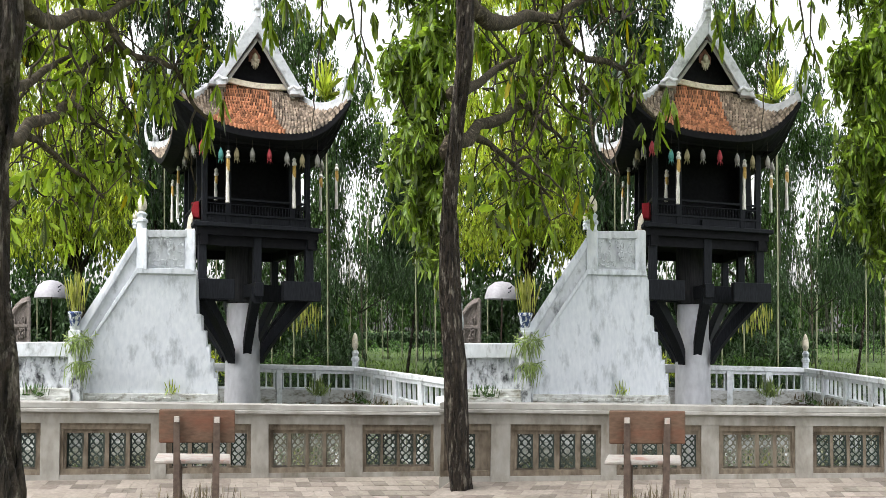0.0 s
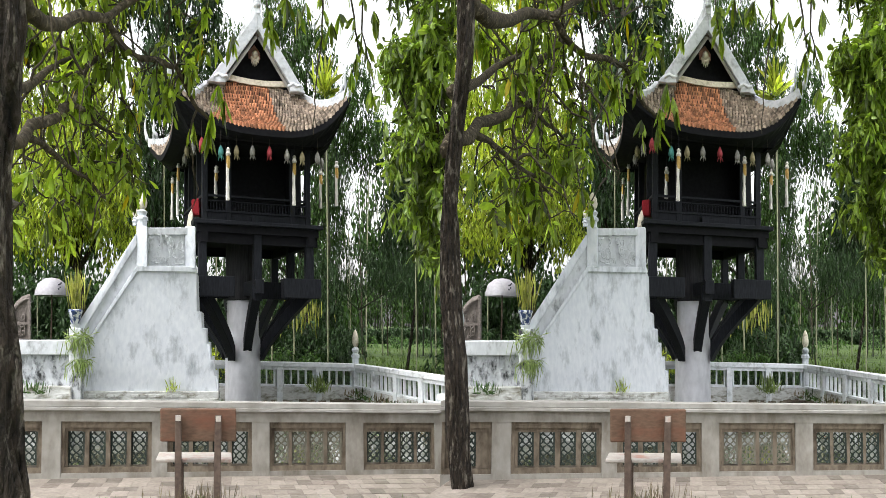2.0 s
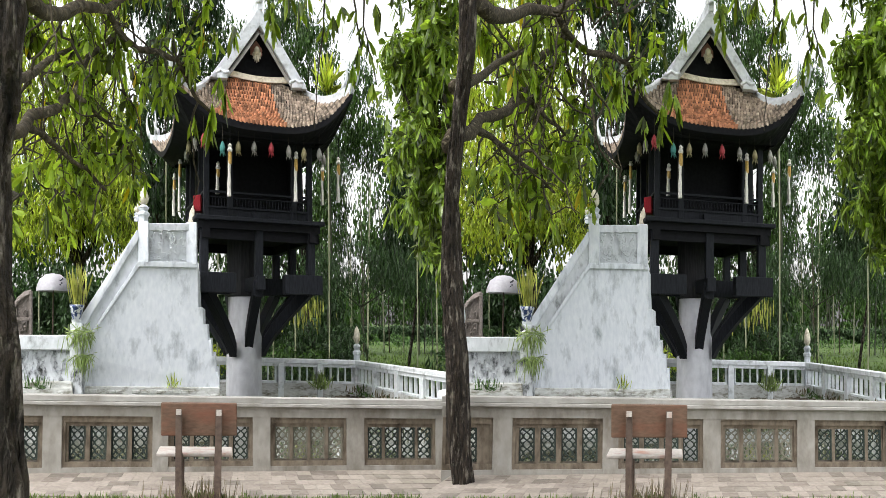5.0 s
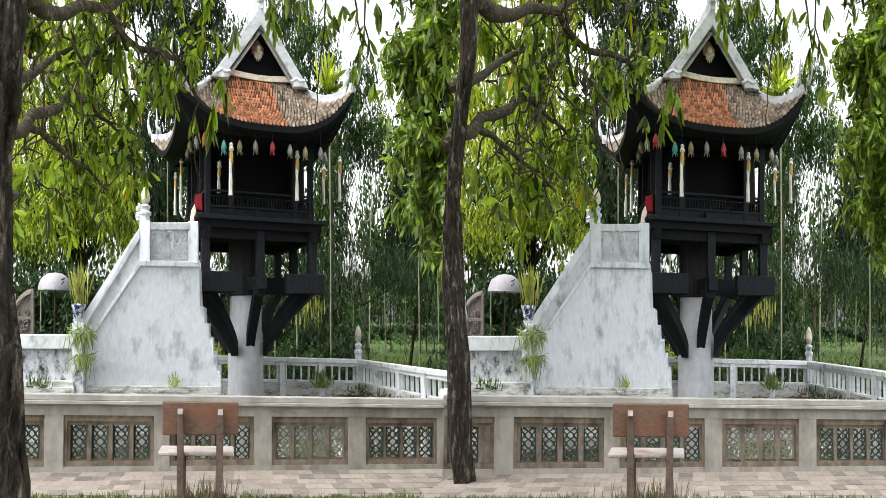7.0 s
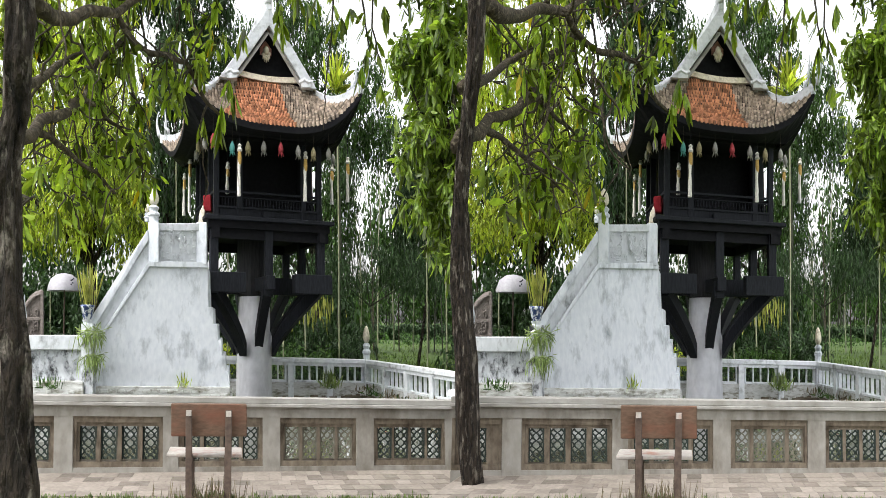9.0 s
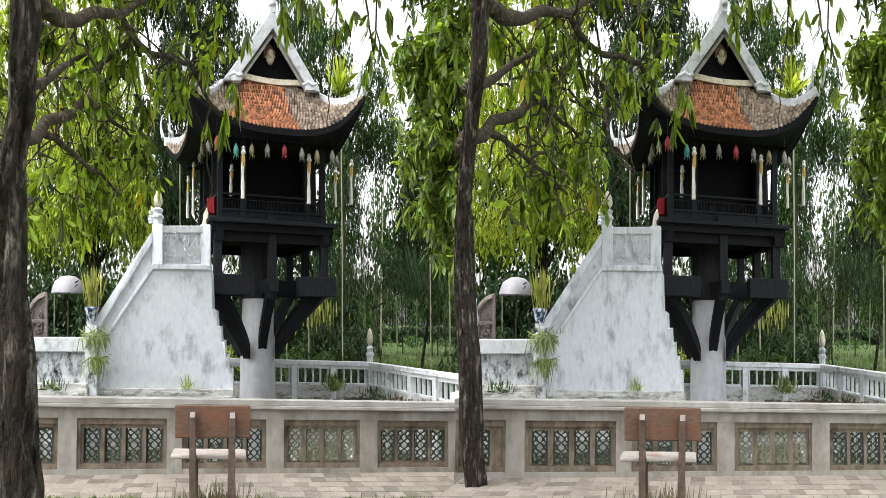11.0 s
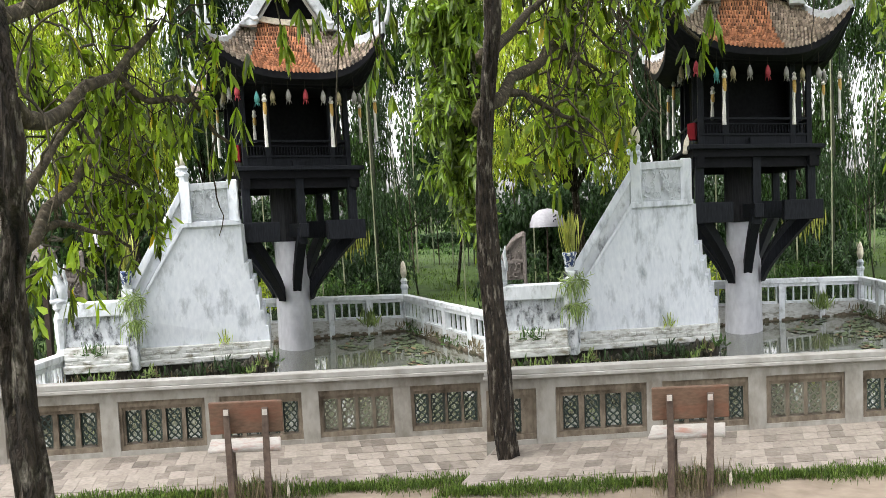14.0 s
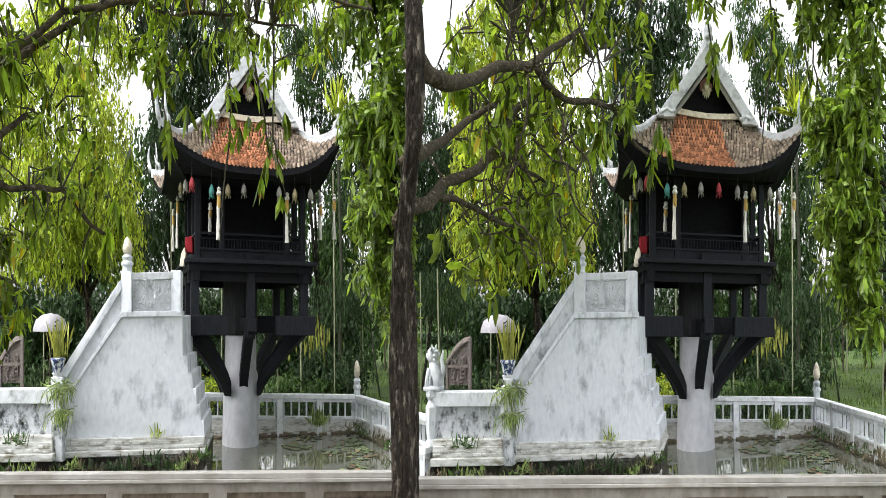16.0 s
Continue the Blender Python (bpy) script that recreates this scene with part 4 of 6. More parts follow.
def tile_rows(side, k0, k1, rows, cols, seed):
    """Overlapping fish-scale tiles on one side of the skirt."""
    rng = random.Random(seed)
    sh = Shape()
    for r in range(rows):
        for c in range(cols):
            kk = (c + (0.5 if r % 2 else 0)) / cols
            a = k0 + (k1 - k0) * kk
            a += (k1 - k0) / cols * rng.uniform(-0.10, 0.10)
            w = (k1 - k0) / cols * rng.uniform(0.37, 0.42)
            if a - w < 0 or a + w > 1:
                continue
            s0, s1 = r / rows - 0.008 + rng.uniform(-0.006, 0.006), (r + 1.05) / rows
            s1 = min(s1, 1)
            j = rng.uniform(0, 0.012)
            lo, hi = 0.08 + j, 0.006
            sm = s0 + (s1 - s0) * 0.42
            v = [skirt(a - w, sm, side, lo * 0.85), skirt(a - w * 0.35, s0, side, lo), skirt(a + w * 0.35, s0, side, lo), skirt(a + w, sm, side, lo * 0.85),
                 skirt(a + w, s1, side, hi), skirt(a - w, s1, side, hi)]
            d = [skirt(a - w, sm, side, 0.0), skirt(a - w * 0.35, s0, side, 0.01), skirt(a + w * 0.35, s0, side, 0.01), skirt(a + w, sm, side, 0.0)]
            sh.add(v + d, [(0, 1, 2, 3), (0, 3, 4, 5), (1, 0, 6, 7), (2, 1, 7, 8), (3, 2, 8, 9)])
    return sh


def hip(corner):
    """The white hip ridge from the gable foot to an upturned corner."""
    side, k = [(0, 0.0), (0, 1.0), (2, 0.0), (2, 1.0)][corner]
    pts = []
    for i in range(11):
        s = 1 - i / 10
        pts.append(skirt(k, s, side, 0.10))
    return pts


def build_pagoda():
    base = pg(0.5, 0.5, -0.6)
    t = thing("pagoda", base, "dark timber pagoda raised on a single grey column in the pond", "pagoda")
    col = Shape().lathe((base[0], base[1], -0.7), [(0.74, 0), (0.74, 0.5), (0.69, 0.75), (0.67, 1.2), (0.66, 2.0), (0.60, 2.1), (0.60, 4.0)], 28)
    part("column", col, COLUMN, t, "thick smooth grey concrete column", smooth=True)
    # Added sleeve: its dark colour stands in for the platform's shade here.
    part("shade_sleeve", Shape().lathe((base[0], base[1], 2.04), [(0.63, 0), (0.65, 0.02), (0.65, 1.08), (0.63, 1.10)], 14), COLUMN_SHADE, t, "dark sleeve imitating shade on the column head")
    # platform
    part("platform", pbox(-0.03, 1.03, -0.03, 1.03, ZP - 0.07, ZP), WOOD, t, "wide platform boards", 0.01)
    part("platform_edge", pbox(0.0, 1.0, 0.0, 1.0, ZP - 0.20, ZP - 0.07), WOOD_DARK, t)
    # lower frame: crossing beams, posts, struts
    part("beam", pbox(-0.02, 1.02, 0.45, 0.53, 2.08, 2.40), WOOD, t, "heavy cross beam let through the column", 0.01)
    part("beam", pbox(0.46, 0.53, -0.02, 1.02, 2.12, 2.36), WOOD, t, "", 0.01)
    for u in (0.0, 0.93):
        part("side_beam", pbox(u, u + 0.07, 0.07, 0.93, 2.10, 2.34), WOOD, t, "", 0.01)
    for u in (0.02, 0.46, 0.90):
        for v in (0.02, 0.46, 0.90):
            if u == 0.46 and v == 0.46:
                continue
            z0 = 2.0 if (u == 0.46 or v == 0.46) else 2.05
            part("post", pbox(u, u + 0.065, v, v + 0.05, z0, ZP - 0.2), WOOD, t, "", 0.008)
    # Ledger depth also stands in for the deep shadow under the platform.
    for v in (0.03, 0.91):
        part("ledger", pbox(0.0, 1.0, v, v + 0.05, 2.97, ZP - 0.2), WOOD_DARK, t)
    for u in (0.03, 0.91):
        part("ledger", pbox(u, u + 0.06, 0.0, 1.0, 2.97, ZP - 0.2), WOOD_DARK, t)
    part("front_beam", pbox(-0.02, 0.30, 0.0, 0.07, 2.06, 2.40), WOOD, t, "", 0.01)
    part("front_beam", pbox(0.70, 1.02, 0.0, 0.07, 2.06, 2.40), WOOD, t, "", 0.01)
    for u, v in ((0.06, 0.06), (0.48, 0.02), (0.94, 0.06), (0.02, 0.48), (0.98, 0.48), (0.06, 0.94), (0.48, 0.98), (0.94, 0.94)):
        du, dv = u - 0.5, v - 0.5
        path, n = [], 9
        for i in range(n):
            s = i / (n - 1)
            k = 0.30 + 0.70 * (s ** 1.15)
            path.append(pg(0.5 + du * k, 0.5 + dv * k, 1.06 + 1.10 * s ** 0.9))
        tx, ty = -dv, du
        ln = math.hypot(tx, ty)
        tx, ty = tx / ln * 0.036, ty / ln * 0.036
        a, b = pg(0.5 + tx, 0.5 + ty, 0), pg(0.5 - tx, 0.5 - ty, 0)
        wx, wy = (a[0] - b[0]) / 2, (a[1] - b[1]) / 2
        part("strut", Shape().sweep(path, [(-wx, -wy, -0.13), (wx, wy, -0.13), (wx, wy, 0.13), (-wx, -wy, 0.13)]), WOOD, t, "curved timber strut", 0.008)
    # house
    zf = ZP
    for u in (0.055, 0.245, 0.78, 0.915):
        for v in (0.07, 0.30, 0.68, 0.90):
            if 0.1 < u < 0.9 and 0.1 < v < 0.9:
                continue
            part("pillar", pbox(u, u + 0.045, v, v + 0.032, zf, 4.95), WOOD, t, "", 0.008)
    part("inner_wall", pbox(0.14, 0.88, 0.40, 0.43, zf, 5.4), WOOD_DARK, t, "dark boarded shrine wall")
    part("inner_wall", pbox(0.86, 0.88, 0.30, 0.90, zf, 5.4), WOOD_DARK, t)
    part("inner_wall", pbox(0.12, 0.14, 0.30, 0.90, zf, 5.4), WOOD_DARK, t)
    part("attic_panel", pbox(0.02, 0.98, 0.06, 0.95, 4.72, 4.92), WOOD_DARK, t)
    # railing round the gallery
    for v in (0.075, 0.91):
        part("sill_panel", pbox(0.07, 0.95, v, v + 0.014, zf + 0.02, zf + 0.17), WOOD, t)
        part("rail", pbox(0.07, 0.95, v - 0.008, v + 0.022, zf + 0.17, zf + 0.205), WOOD, t)
        part("rail", pbox(0.07, 0.95, v - 0.004, v + 0.018, zf + 0.44, zf + 0.475), WOOD, t)
        part("rail", pbox(0.07, 0.95, v - 0.002, v + 0.016, zf + 0.36, zf + 0.375), WOOD, t)
        n = 34
        for i in range(n):
            u = 0.10 + 0.82 * i / (n - 1)
            p = pg(u, v + 0.007, zf + 0.2)
            part("baluster", Shape().lathe(p, [(0.016, 0), (0.03, 0.05), (0.016, 0.09), (0.024, 0.13), (0.014, 0.17)], 5), WOOD, t)
    for u in (0.06, 0.94):
        part("side_panel", pbox(u, u + 0.018, 0.08, 0.92, zf + 0.02, zf + 0.19), WOOD, t)
        part("side_rail", pbox(u - 0.004, u + 0.022, 0.08, 0.92, zf + 0.43, zf + 0.475), WOOD, t)
        for i in range(22):
            p = pg(u + 0.009, 0.11 + 0.78 * i / 21, zf + 0.19)
            part("baluster", Shape().lathe(p, [(0.016, 0), (0.03, 0.06), (0.014, 0.12), (0.024, 0.18), (0.014, 0.25)], 5), WOOD, t)
    part("plinth_block", pbox(0.45, 0.54, 0.04, 0.075, zf, zf + 0.13), WOOD, t)
    # roof
    roof = Shape()
    n, m = 14, 6
    for side in range(4):
        vs = [skirt(i / n, j / m, side) for j in range(m + 1) for i in range(n + 1)]
        roof.add(vs, [(j * (n + 1) + i, j * (n + 1) + i + 1, (j + 1) * (n + 1) + i + 1, (j + 1) * (n + 1) + i) for j in range(m) for i in range(n)])
    rf = part("roof_bed", roof, TILE_BED, t, "tile bed of the hipped skirt roof")
    # dark boards and fascia below the eaves
    for side in range(4):
        fas = Shape()
        n2 = 20
        vs = []
        for i in range(n2 + 1):
            k = i / n2
            e = eave(k, side)
            inn = (0.5 + (e[0] - 0.5) * 0.86, 0.5 + (e[1] - 0.5) * 0.86)
            inw = (0.5 + (e[0] - 0.5) * 0.76, 0.5 + (e[1] - 0.5) * 0.76)
            vs += [pg(e[0], e[1], e[2] + 0.02), pg(e[0], e[1], e[2] - 0.10), pg(*inn, 4.70 + 0.45 * (e[2] - Z_EAVE)), pg(*inw, 4.72)]
        fas.add(vs, [(4 * i + j, 4 * i + 4 + j, 4 * i + 5 + j, 4 * i + 1 + j) for i in range(n2) for j in range(3)])
        part("eave_board", fas, WOOD_DARK, t, "dark eave boarding")
    cut = (0.20, 0.63)
    segs = [(0.0, cut[0], TILE_OLD, 9), (cut[0], cut[1], TILE, 19), (cut[1], 1.0, TILE_OLD, 17)]
    for k0, k1, mt, cols in segs:
        tagged(part("roof_tiles", tile_rows(0, k0, k1, 17, int(cols * 0.95), int(k0 * 100)), mt, t, "bright new terracotta scale tiles" if mt is TILE else "weathered grey-brown scale tiles"), kind="stuff")
    for side in (1, 2, 3):
        tagged(part("roof_tiles", tile_rows(side, 0, 1, 16, 42, side), TILE_OLD, t, "weathered grey-brown scale tiles"), kind="stuff")
    # gable roof
    apex = 6.95
    gb = Shape()
    for v0, v1 in ((0.06, 0.94),):
        a, b = [], []
        for i in range(9):
            s = i / 8
            for sgn, lst in ((-1, a), (1, b)):
                u = 0.5 + sgn * (0.02 + 0.39 * s)
                z = apex - (apex - Z_SKIRT + 0.18) * (s ** 0.9)
                lst.append((u, z))
        for lst in (a, b):
            vs = [pg(u, v0, z) for u, z in lst] + [pg(u, v1, z) for u, z in lst]
            gb.add(vs, [(i, i + 1, 10 + i, 9 + i) for i in range(8)])
    part("gable_roof", gb, TILE_OLD, t)
    for v in (0.15, 0.85):
        wall = Shape().prism([pg(0.17, v, Z_SKIRT - 0.1), pg(0.83, v, Z_SKIRT - 0.1), pg(0.5, v, apex - 0.1)], (0.0, 0.05, 0))
        part("gable_wall", wall, WOOD_DARK, t, "dark boarded gable")
    for v, dv in ((0.035, 0.045), (0.92, 0.045)):
        for sgn in (-1, 1):
            outer, inner = [], []

            def edge(s):
                return apex + 0.17 - (apex - Z_SKIRT + 0.29) * (s ** 0.97)

            for i in range(11):
                s = i / 10
                q = max(s, 0.24)
                outer.append(pg(0.5 + sgn * 0.41 * s, v, edge(s)))
                inner.append(pg(0.5 + sgn * (0.41 * q - 0.098), v, max(edge(q), Z_SKIRT - 0.19)))
            sh = Shape()
            off = Vector(pg(0.5, v + dv, 0)) - Vector(pg(0.5, v, 0))
            vs = outer + inner + [tuple(Vector(p) + off) for p in outer] + [tuple(Vector(p) + off) for p in inner]
            q = 11
            fs = []
            for i in range(10):
                fs += [(i, i + 1, q + i + 1, q + i), (2 * q + i + 1, 2 * q + i, 3 * q + i, 3 * q + i + 1), (i + 1, i, 2 * q + i, 2 * q + i + 1), (q + i, q + i + 1, 3 * q + i + 1, 3 * q + i)]
            fs += [(0, q, 3 * q, 2 * q), (10, 2 * q + 10, 3 * q + 10, q + 10)]
            sh.add(vs, fs)
            part("bargeboard", sh, RIDGE, t, "whitewashed gable ridge", 0.008)
            # thin inner moulding
            ins = [tuple(Vector(p) + Vector((-0.02 * sgn, 0.10, -0.03))) for p in inner[3:]]
            part("moulding", Shape().sweep(ins, [(-0.028, -0.03, -0.03), (0.028, -0.03, -0.03), (0.028, 0.03, 0.03), (-0.028, 0.03, 0.03)]), COPING, t)
            # scroll block at the foot
            f = pg(0.5 + sgn * 0.31, v - 0.01, Z_SKIRT - 0.08)
            blk = Shape().box(f[0] - 0.085, f[0] + 0.085, f[1] - 0.08, f[1] + 0.12, f[2] - 0.06, f[2] + 0.02)
            blk.tube([(f[0] - 0.12, f[1] - 0.05, f[2] + 0.03), (f[0] - 0.03, f[1] - 0.08, f[2] + 0.08), (f[0] + 0.04, f[1] - 0.08, f[2] + 0.03), (f[0] + 0.11, f[1] - 0.05, f[2] + 0.05)], 0.035, 7)
            part("scroll_block", blk, RIDGE, t, "white scrolled foot of the gable", smooth=False)
    ridge = Shape().sweep([pg(0.5, v, apex + 0.16 + 0.10 * abs(2 * v - 1) ** 3) for v in [0.03 + 0.94 * i / 10 for i in range(11)]],
                          [(-0.05, 0, -0.14), (0.05, 0, -0.14), (0.05, 0, 0.12), (-0.05, 0, 0.12)])
    part("main_ridge", ridge, RIDGE, t, "", 0.01)
    for v in (0.05, 0.95):
        p = pg(0.5, v, apex + 0.22)
        fin = Shape().lathe(p, [(0.12, 0), (0.14, 0.06), (0.07, 0.1), (0.13, 0.17), (0.09, 0.26), (0.02, 0.34)], 8)
        s = -1 if v < 0.5 else 1
        fin.tube([(p[0] - 0.03, p[1] - 0.2 * s, p[2] - 0.05), (p[0] - 0.06, p[1] - 0.3 * s, p[2] + 0.15), (p[0] - 0.04, p[1] - 0.2 * s, p[2] + 0.36), (p[0] + 0.01, p[1] - 0.1 * s, p[2] + 0.46)], [0.07, 0.06, 0.04, 0.01], 6)
        part("ridge_finial", fin, RIDGE, t, "white flame-shaped finial", smooth=True)
    band = [pg(0.24 + 0.52 * i / 8, 0.085, Z_SKIRT + 0.04 - 0.05 * math.sin(math.pi * i / 8)) for i in range(9)]
    part("gable_band", Shape().sweep(band, [(0, -0.05, -0.05), (0, -0.05, 0.05), (0, 0.05, 0.05), (0, 0.05, -0.05)]), STONE, t, "cream band at the foot of the gable")
    c = pg(0.5, 0.12, 6.38)
    orn = Shape()
    for i in range(7):
        a = math.pi * (0.1 + 0.8 * i / 6)
        orn.tube([(c[0], c[1], c[2] - 0.05), (c[0] + 0.07 * math.cos(a), c[1] - 0.02, c[2] - 0.13 * math.sin(a)), (c[0] + 0.085 * math.cos(a), c[1] - 0.02, c[2] - 0.2 * math.sin(a))], [0.03, 0.035, 0.012], 6)
    orn.lathe((c[0], c[1], c[2] - 0.06), [(0.06, 0), (0.12, 0.05), (0.10, 0.12), (0.03, 0.16)], 8)
    part("gable_ornament", orn, STONE, t, "pale carved pendant ornament", smooth=True)
    part("gable_carving", Shape().prism([pg(0.45, 0.135, 6.34), pg(0.55, 0.135, 6.34), pg(0.55, 0.135, 6.46), pg(0.5, 0.135, 6.60), pg(0.45, 0.135, 6.46)], (0, 0.04, 0)), GABLE_RED, t, "faded red carving in the gable")
    for i in range(4):
        pts = hip(i)
        ring = [(-0.03, -0.04, -0.14), (0.03, 0.04, -0.14), (0.032, 0.04, 0.045), (-0.032, -0.04, 0.045)]
        tail = pts[-1]
        d = Vector(pts[-1]) - Vector(pts[-2])
        part("hip_ridge", Shape().sweep(pts, ring), RIDGE, t, "white upturned hip ridge", 0.006)
        out = d.normalized()
        ox, oy = out.x, out.y
        sp = []
        for j in range(8):
            a = j / 7
            sp.append((tail[0] + ox * (0.05 + 0.10 * math.sin(2.6 * a)), tail[1] + oy * (0.05 + 0.12 * math.sin(2.6 * a)), tail[2] + 0.55 * a))
        dr = Shape().tube(sp, [0.065, 0.07, 0.06, 0.05, 0.045, 0.035, 0.025, 0.008], 7, 0.55)
        p5 = pts[8]
        dr.tube([(p5[0], p5[1], p5[2] + 0.02), (p5[0] + ox * 0.03, p5[1], p5[2] + 0.16), (p5[0] + ox * 0.12, p5[1], p5[2] + 0.22), (p5[0] + ox * 0.16, p5[1], p5[2] + 0.36)], [0.06, 0.06, 0.045, 0.01], 6)
        p6 = pts[9]
        dr.tube([(p6[0], p6[1], p6[2]), (p6[0] - ox * 0.02, p6[1], p6[2] + 0.3), (p6[0] + ox * 0.02, p6[1], p6[2] + 0.62)], [0.05, 0.045, 0.008], 6)
        part("corner_dragon", dr, RIDGE, t, "white dragon-shaped corner finial", smooth=True)
    return t


def lantern(p, material, label):
    t = thing("lotus_lantern", p, label, "lantern", "lanterns under the eaves")
    part("cord", Shape().tube([(p[0], p[1], p[2] + 0.45), (p[0], p[1], p[2] + 0.1)], 0.006, 4), TWIG, t)
    bud = part("bud", Shape().lathe((p[0], p[1], p[2] - 0.1), [(0.045, 0), (0.088, 0.04), (0.092, 0.09), (0.062, 0.15), (0.015, 0.2)], 8), material, t, smooth=True)
    pet = Shape()
    for j in range(5):
        a = 6.28 * j / 5
        pet.tube([(p[0] + 0.03 * math.cos(a), p[1] + 0.06 * math.sin(a), p[2] - 0.09), (p[0] + 0.05 * math.cos(a), p[1] + 0.1 * math.sin(a), p[2] - 0.15)], [0.02, 0.004], 4)
    part("petal_ring", pet, material, bud)


def streamer(p, length, label):
    t = thing("tassel_streamer", p, label, "tassel", "streamers under the eaves")
    part("cord", Shape().tube([(p[0], p[1], p[2] + 0.4), (p[0], p[1], p[2])], 0.012, 5), WOOD_DARK, t)
    part("knot", Shape().lathe((p[0], p[1], p[2] - 0.12), [(0.06, 0), (0.09, 0.03), (0.05, 0.08), (0.07, 0.11), (0.02, 0.14)], 8), TASSEL, t)
    tas = part("tassel", Shape().lathe((p[0] - 0.01, p[1], p[2] - length), [(0.07, 0), (0.06, length * 0.15), (0.066, length * 0.25), (0.045, length * 0.45), (0.055, length * 0.6), (0.048, length * 0.7), (0.03, length * 0.76)], 7), TASSEL, t, "cream silk tassel")
    part("brocade", Shape().lathe((p[0], p[1], p[2] - 0.12 - length * 0.24), [(0.06, 0), (0.068, length * 0.12), (0.055, length * 0.24)], 8), GOLD, tas, "gold brocade band")


def build_hangings():
    mats = {"pale": LANTERN_PALE, "red": LANTERN_RED, "teal": LANTERN_TEAL, "gold": LANTERN_GOLD}
    text = {"pale": "pale silk lotus lantern hanging under the eaves", "red": "red silk lotus lantern hanging under the eaves",
            "teal": "teal silk lotus lantern hanging under the eaves", "gold": "olive silk lotus lantern hanging under the eaves"}
    for p, k in (((0.246, 15.600, 4.470), "gold"), ((0.512, 15.700, 4.489), "pale"), ((0.801, 15.800, 4.490), "red"), ((1.110, 16.000, 4.479), "pale"), ((1.378, 16.100, 4.458), "gold"),
                 ((1.660, 16.300, 4.485), "pale"), ((1.920, 18.000, 4.679), "pale"), ((-0.328, 15.200, 4.524), "red"), ((-0.486, 15.900, 4.601), "pale"), ((-0.610, 16.400, 4.636), "gold"), ((-0.683, 17.300, 4.656), "pale"),
                 ((-0.017, 15.400, 4.432), "teal")):
        lantern(p, mats[k], text[k])
    for p, ln in (((0.104, 15.400, 4.470), 0.85), ((1.250, 16.200, 4.486), 0.85), ((2.202, 18.000, 4.702), 0.85), ((2.004, 19.000, 4.725), 0.80), ((-0.096, 16.500, 4.355), 0.55), ((-0.986, 19.000, 4.543), 0.85), ((-0.847, 18.400, 4.762), 1.05)):
        streamer(p, ln, "cream and gold tassel streamer hanging from the eaves")
    c = thing("red_cloth", (-0.464, 16.000, 3.457), "red cloth draped at the head of the stair", "cloth")
    part("fold", Shape().prism([(-0.518, 16.200, 3.470), (-0.520, 16.200, 3.734), (-0.393, 16.200, 3.754), (-0.382, 16.200, 3.461)], (0.02, 0.25, 0)), RED_CLOTH, c, "", 0.01)
    s = thing("stone_tablet", (-0.540, 16.000, 3.302), "small leaning cream stone tablet", "tablet")
    part("slab", Shape().prism([(-0.597, 16.000, 3.225), (-0.569, 16.000, 3.437), (-0.512, 16.000, 3.553), (-0.483, 16.000, 3.437), (-0.520, 16.000, 3.225)], (0.0, 0.2, 0)), STONE, s, "", 0.01)


# ---------------------------------------------------------------- bench
def build_bench():
    b = thing("bench", (-0.204, 7.900, 0.047), "brown-red terrazzo garden bench facing the pond", "bench")
    part("backrest", Shape().prism([(-0.517, 7.900, 0.637), (-0.519, 7.900, 0.908), (0.110, 8.000, 0.896), (0.110, 8.000, 0.627)], (0, 0.05, 0)), BENCH, b, "brown slab with a reddish worn middle", 0.008)
    part("seat", Shape().prism([(-0.560, 8.000, 0.454), (-0.560, 8.000, 0.486), (0.074, 8.100, 0.470), (0.074, 8.100, 0.437)], (0.0, 0.42, 0)), BENCH_SEAT, b, "pale pinkish terrazzo seat", 0.008)
    for q in ([(-0.394, 7.840, 0.009), (-0.395, 7.840, 0.854), (-0.344, 7.840, 0.854), (-0.334, 7.840, 0.009)], [(-0.084, 7.900, -0.003), (-0.068, 7.900, 0.849), (-0.012, 7.900, 0.849), (-0.024, 7.900, -0.002)]):
        part("upright", Shape().prism(q, (0, 0.06, 0)), BENCH_LEG, b, "", 0.006)
        x0, x1 = q[0][0], q[3][0]
        part("leg", Shape().box(x0 + 0.005, x1 - 0.005, 8.28, 8.36, -0.15, q[0][2] + 0.47), BENCH_LEG, b, "", 0.006)
        part("seat_bracket", Shape().box(x0 + 0.005, x1 - 0.005, 7.92, 8.36, q[0][2] + 0.40, q[0][2] + 0.47), BENCH_LEG, b)
    for x in ((-0.368, 7.840, 0.854), (-0.040, 7.900, 0.849)):
        part("cap", Shape().box(x[0] - 0.021, x[0] + 0.021, 7.815, 7.835, x[2] - 0.04, x[2] + 0.004), BENCH_SEAT, b, "pale worn cap of the upright")


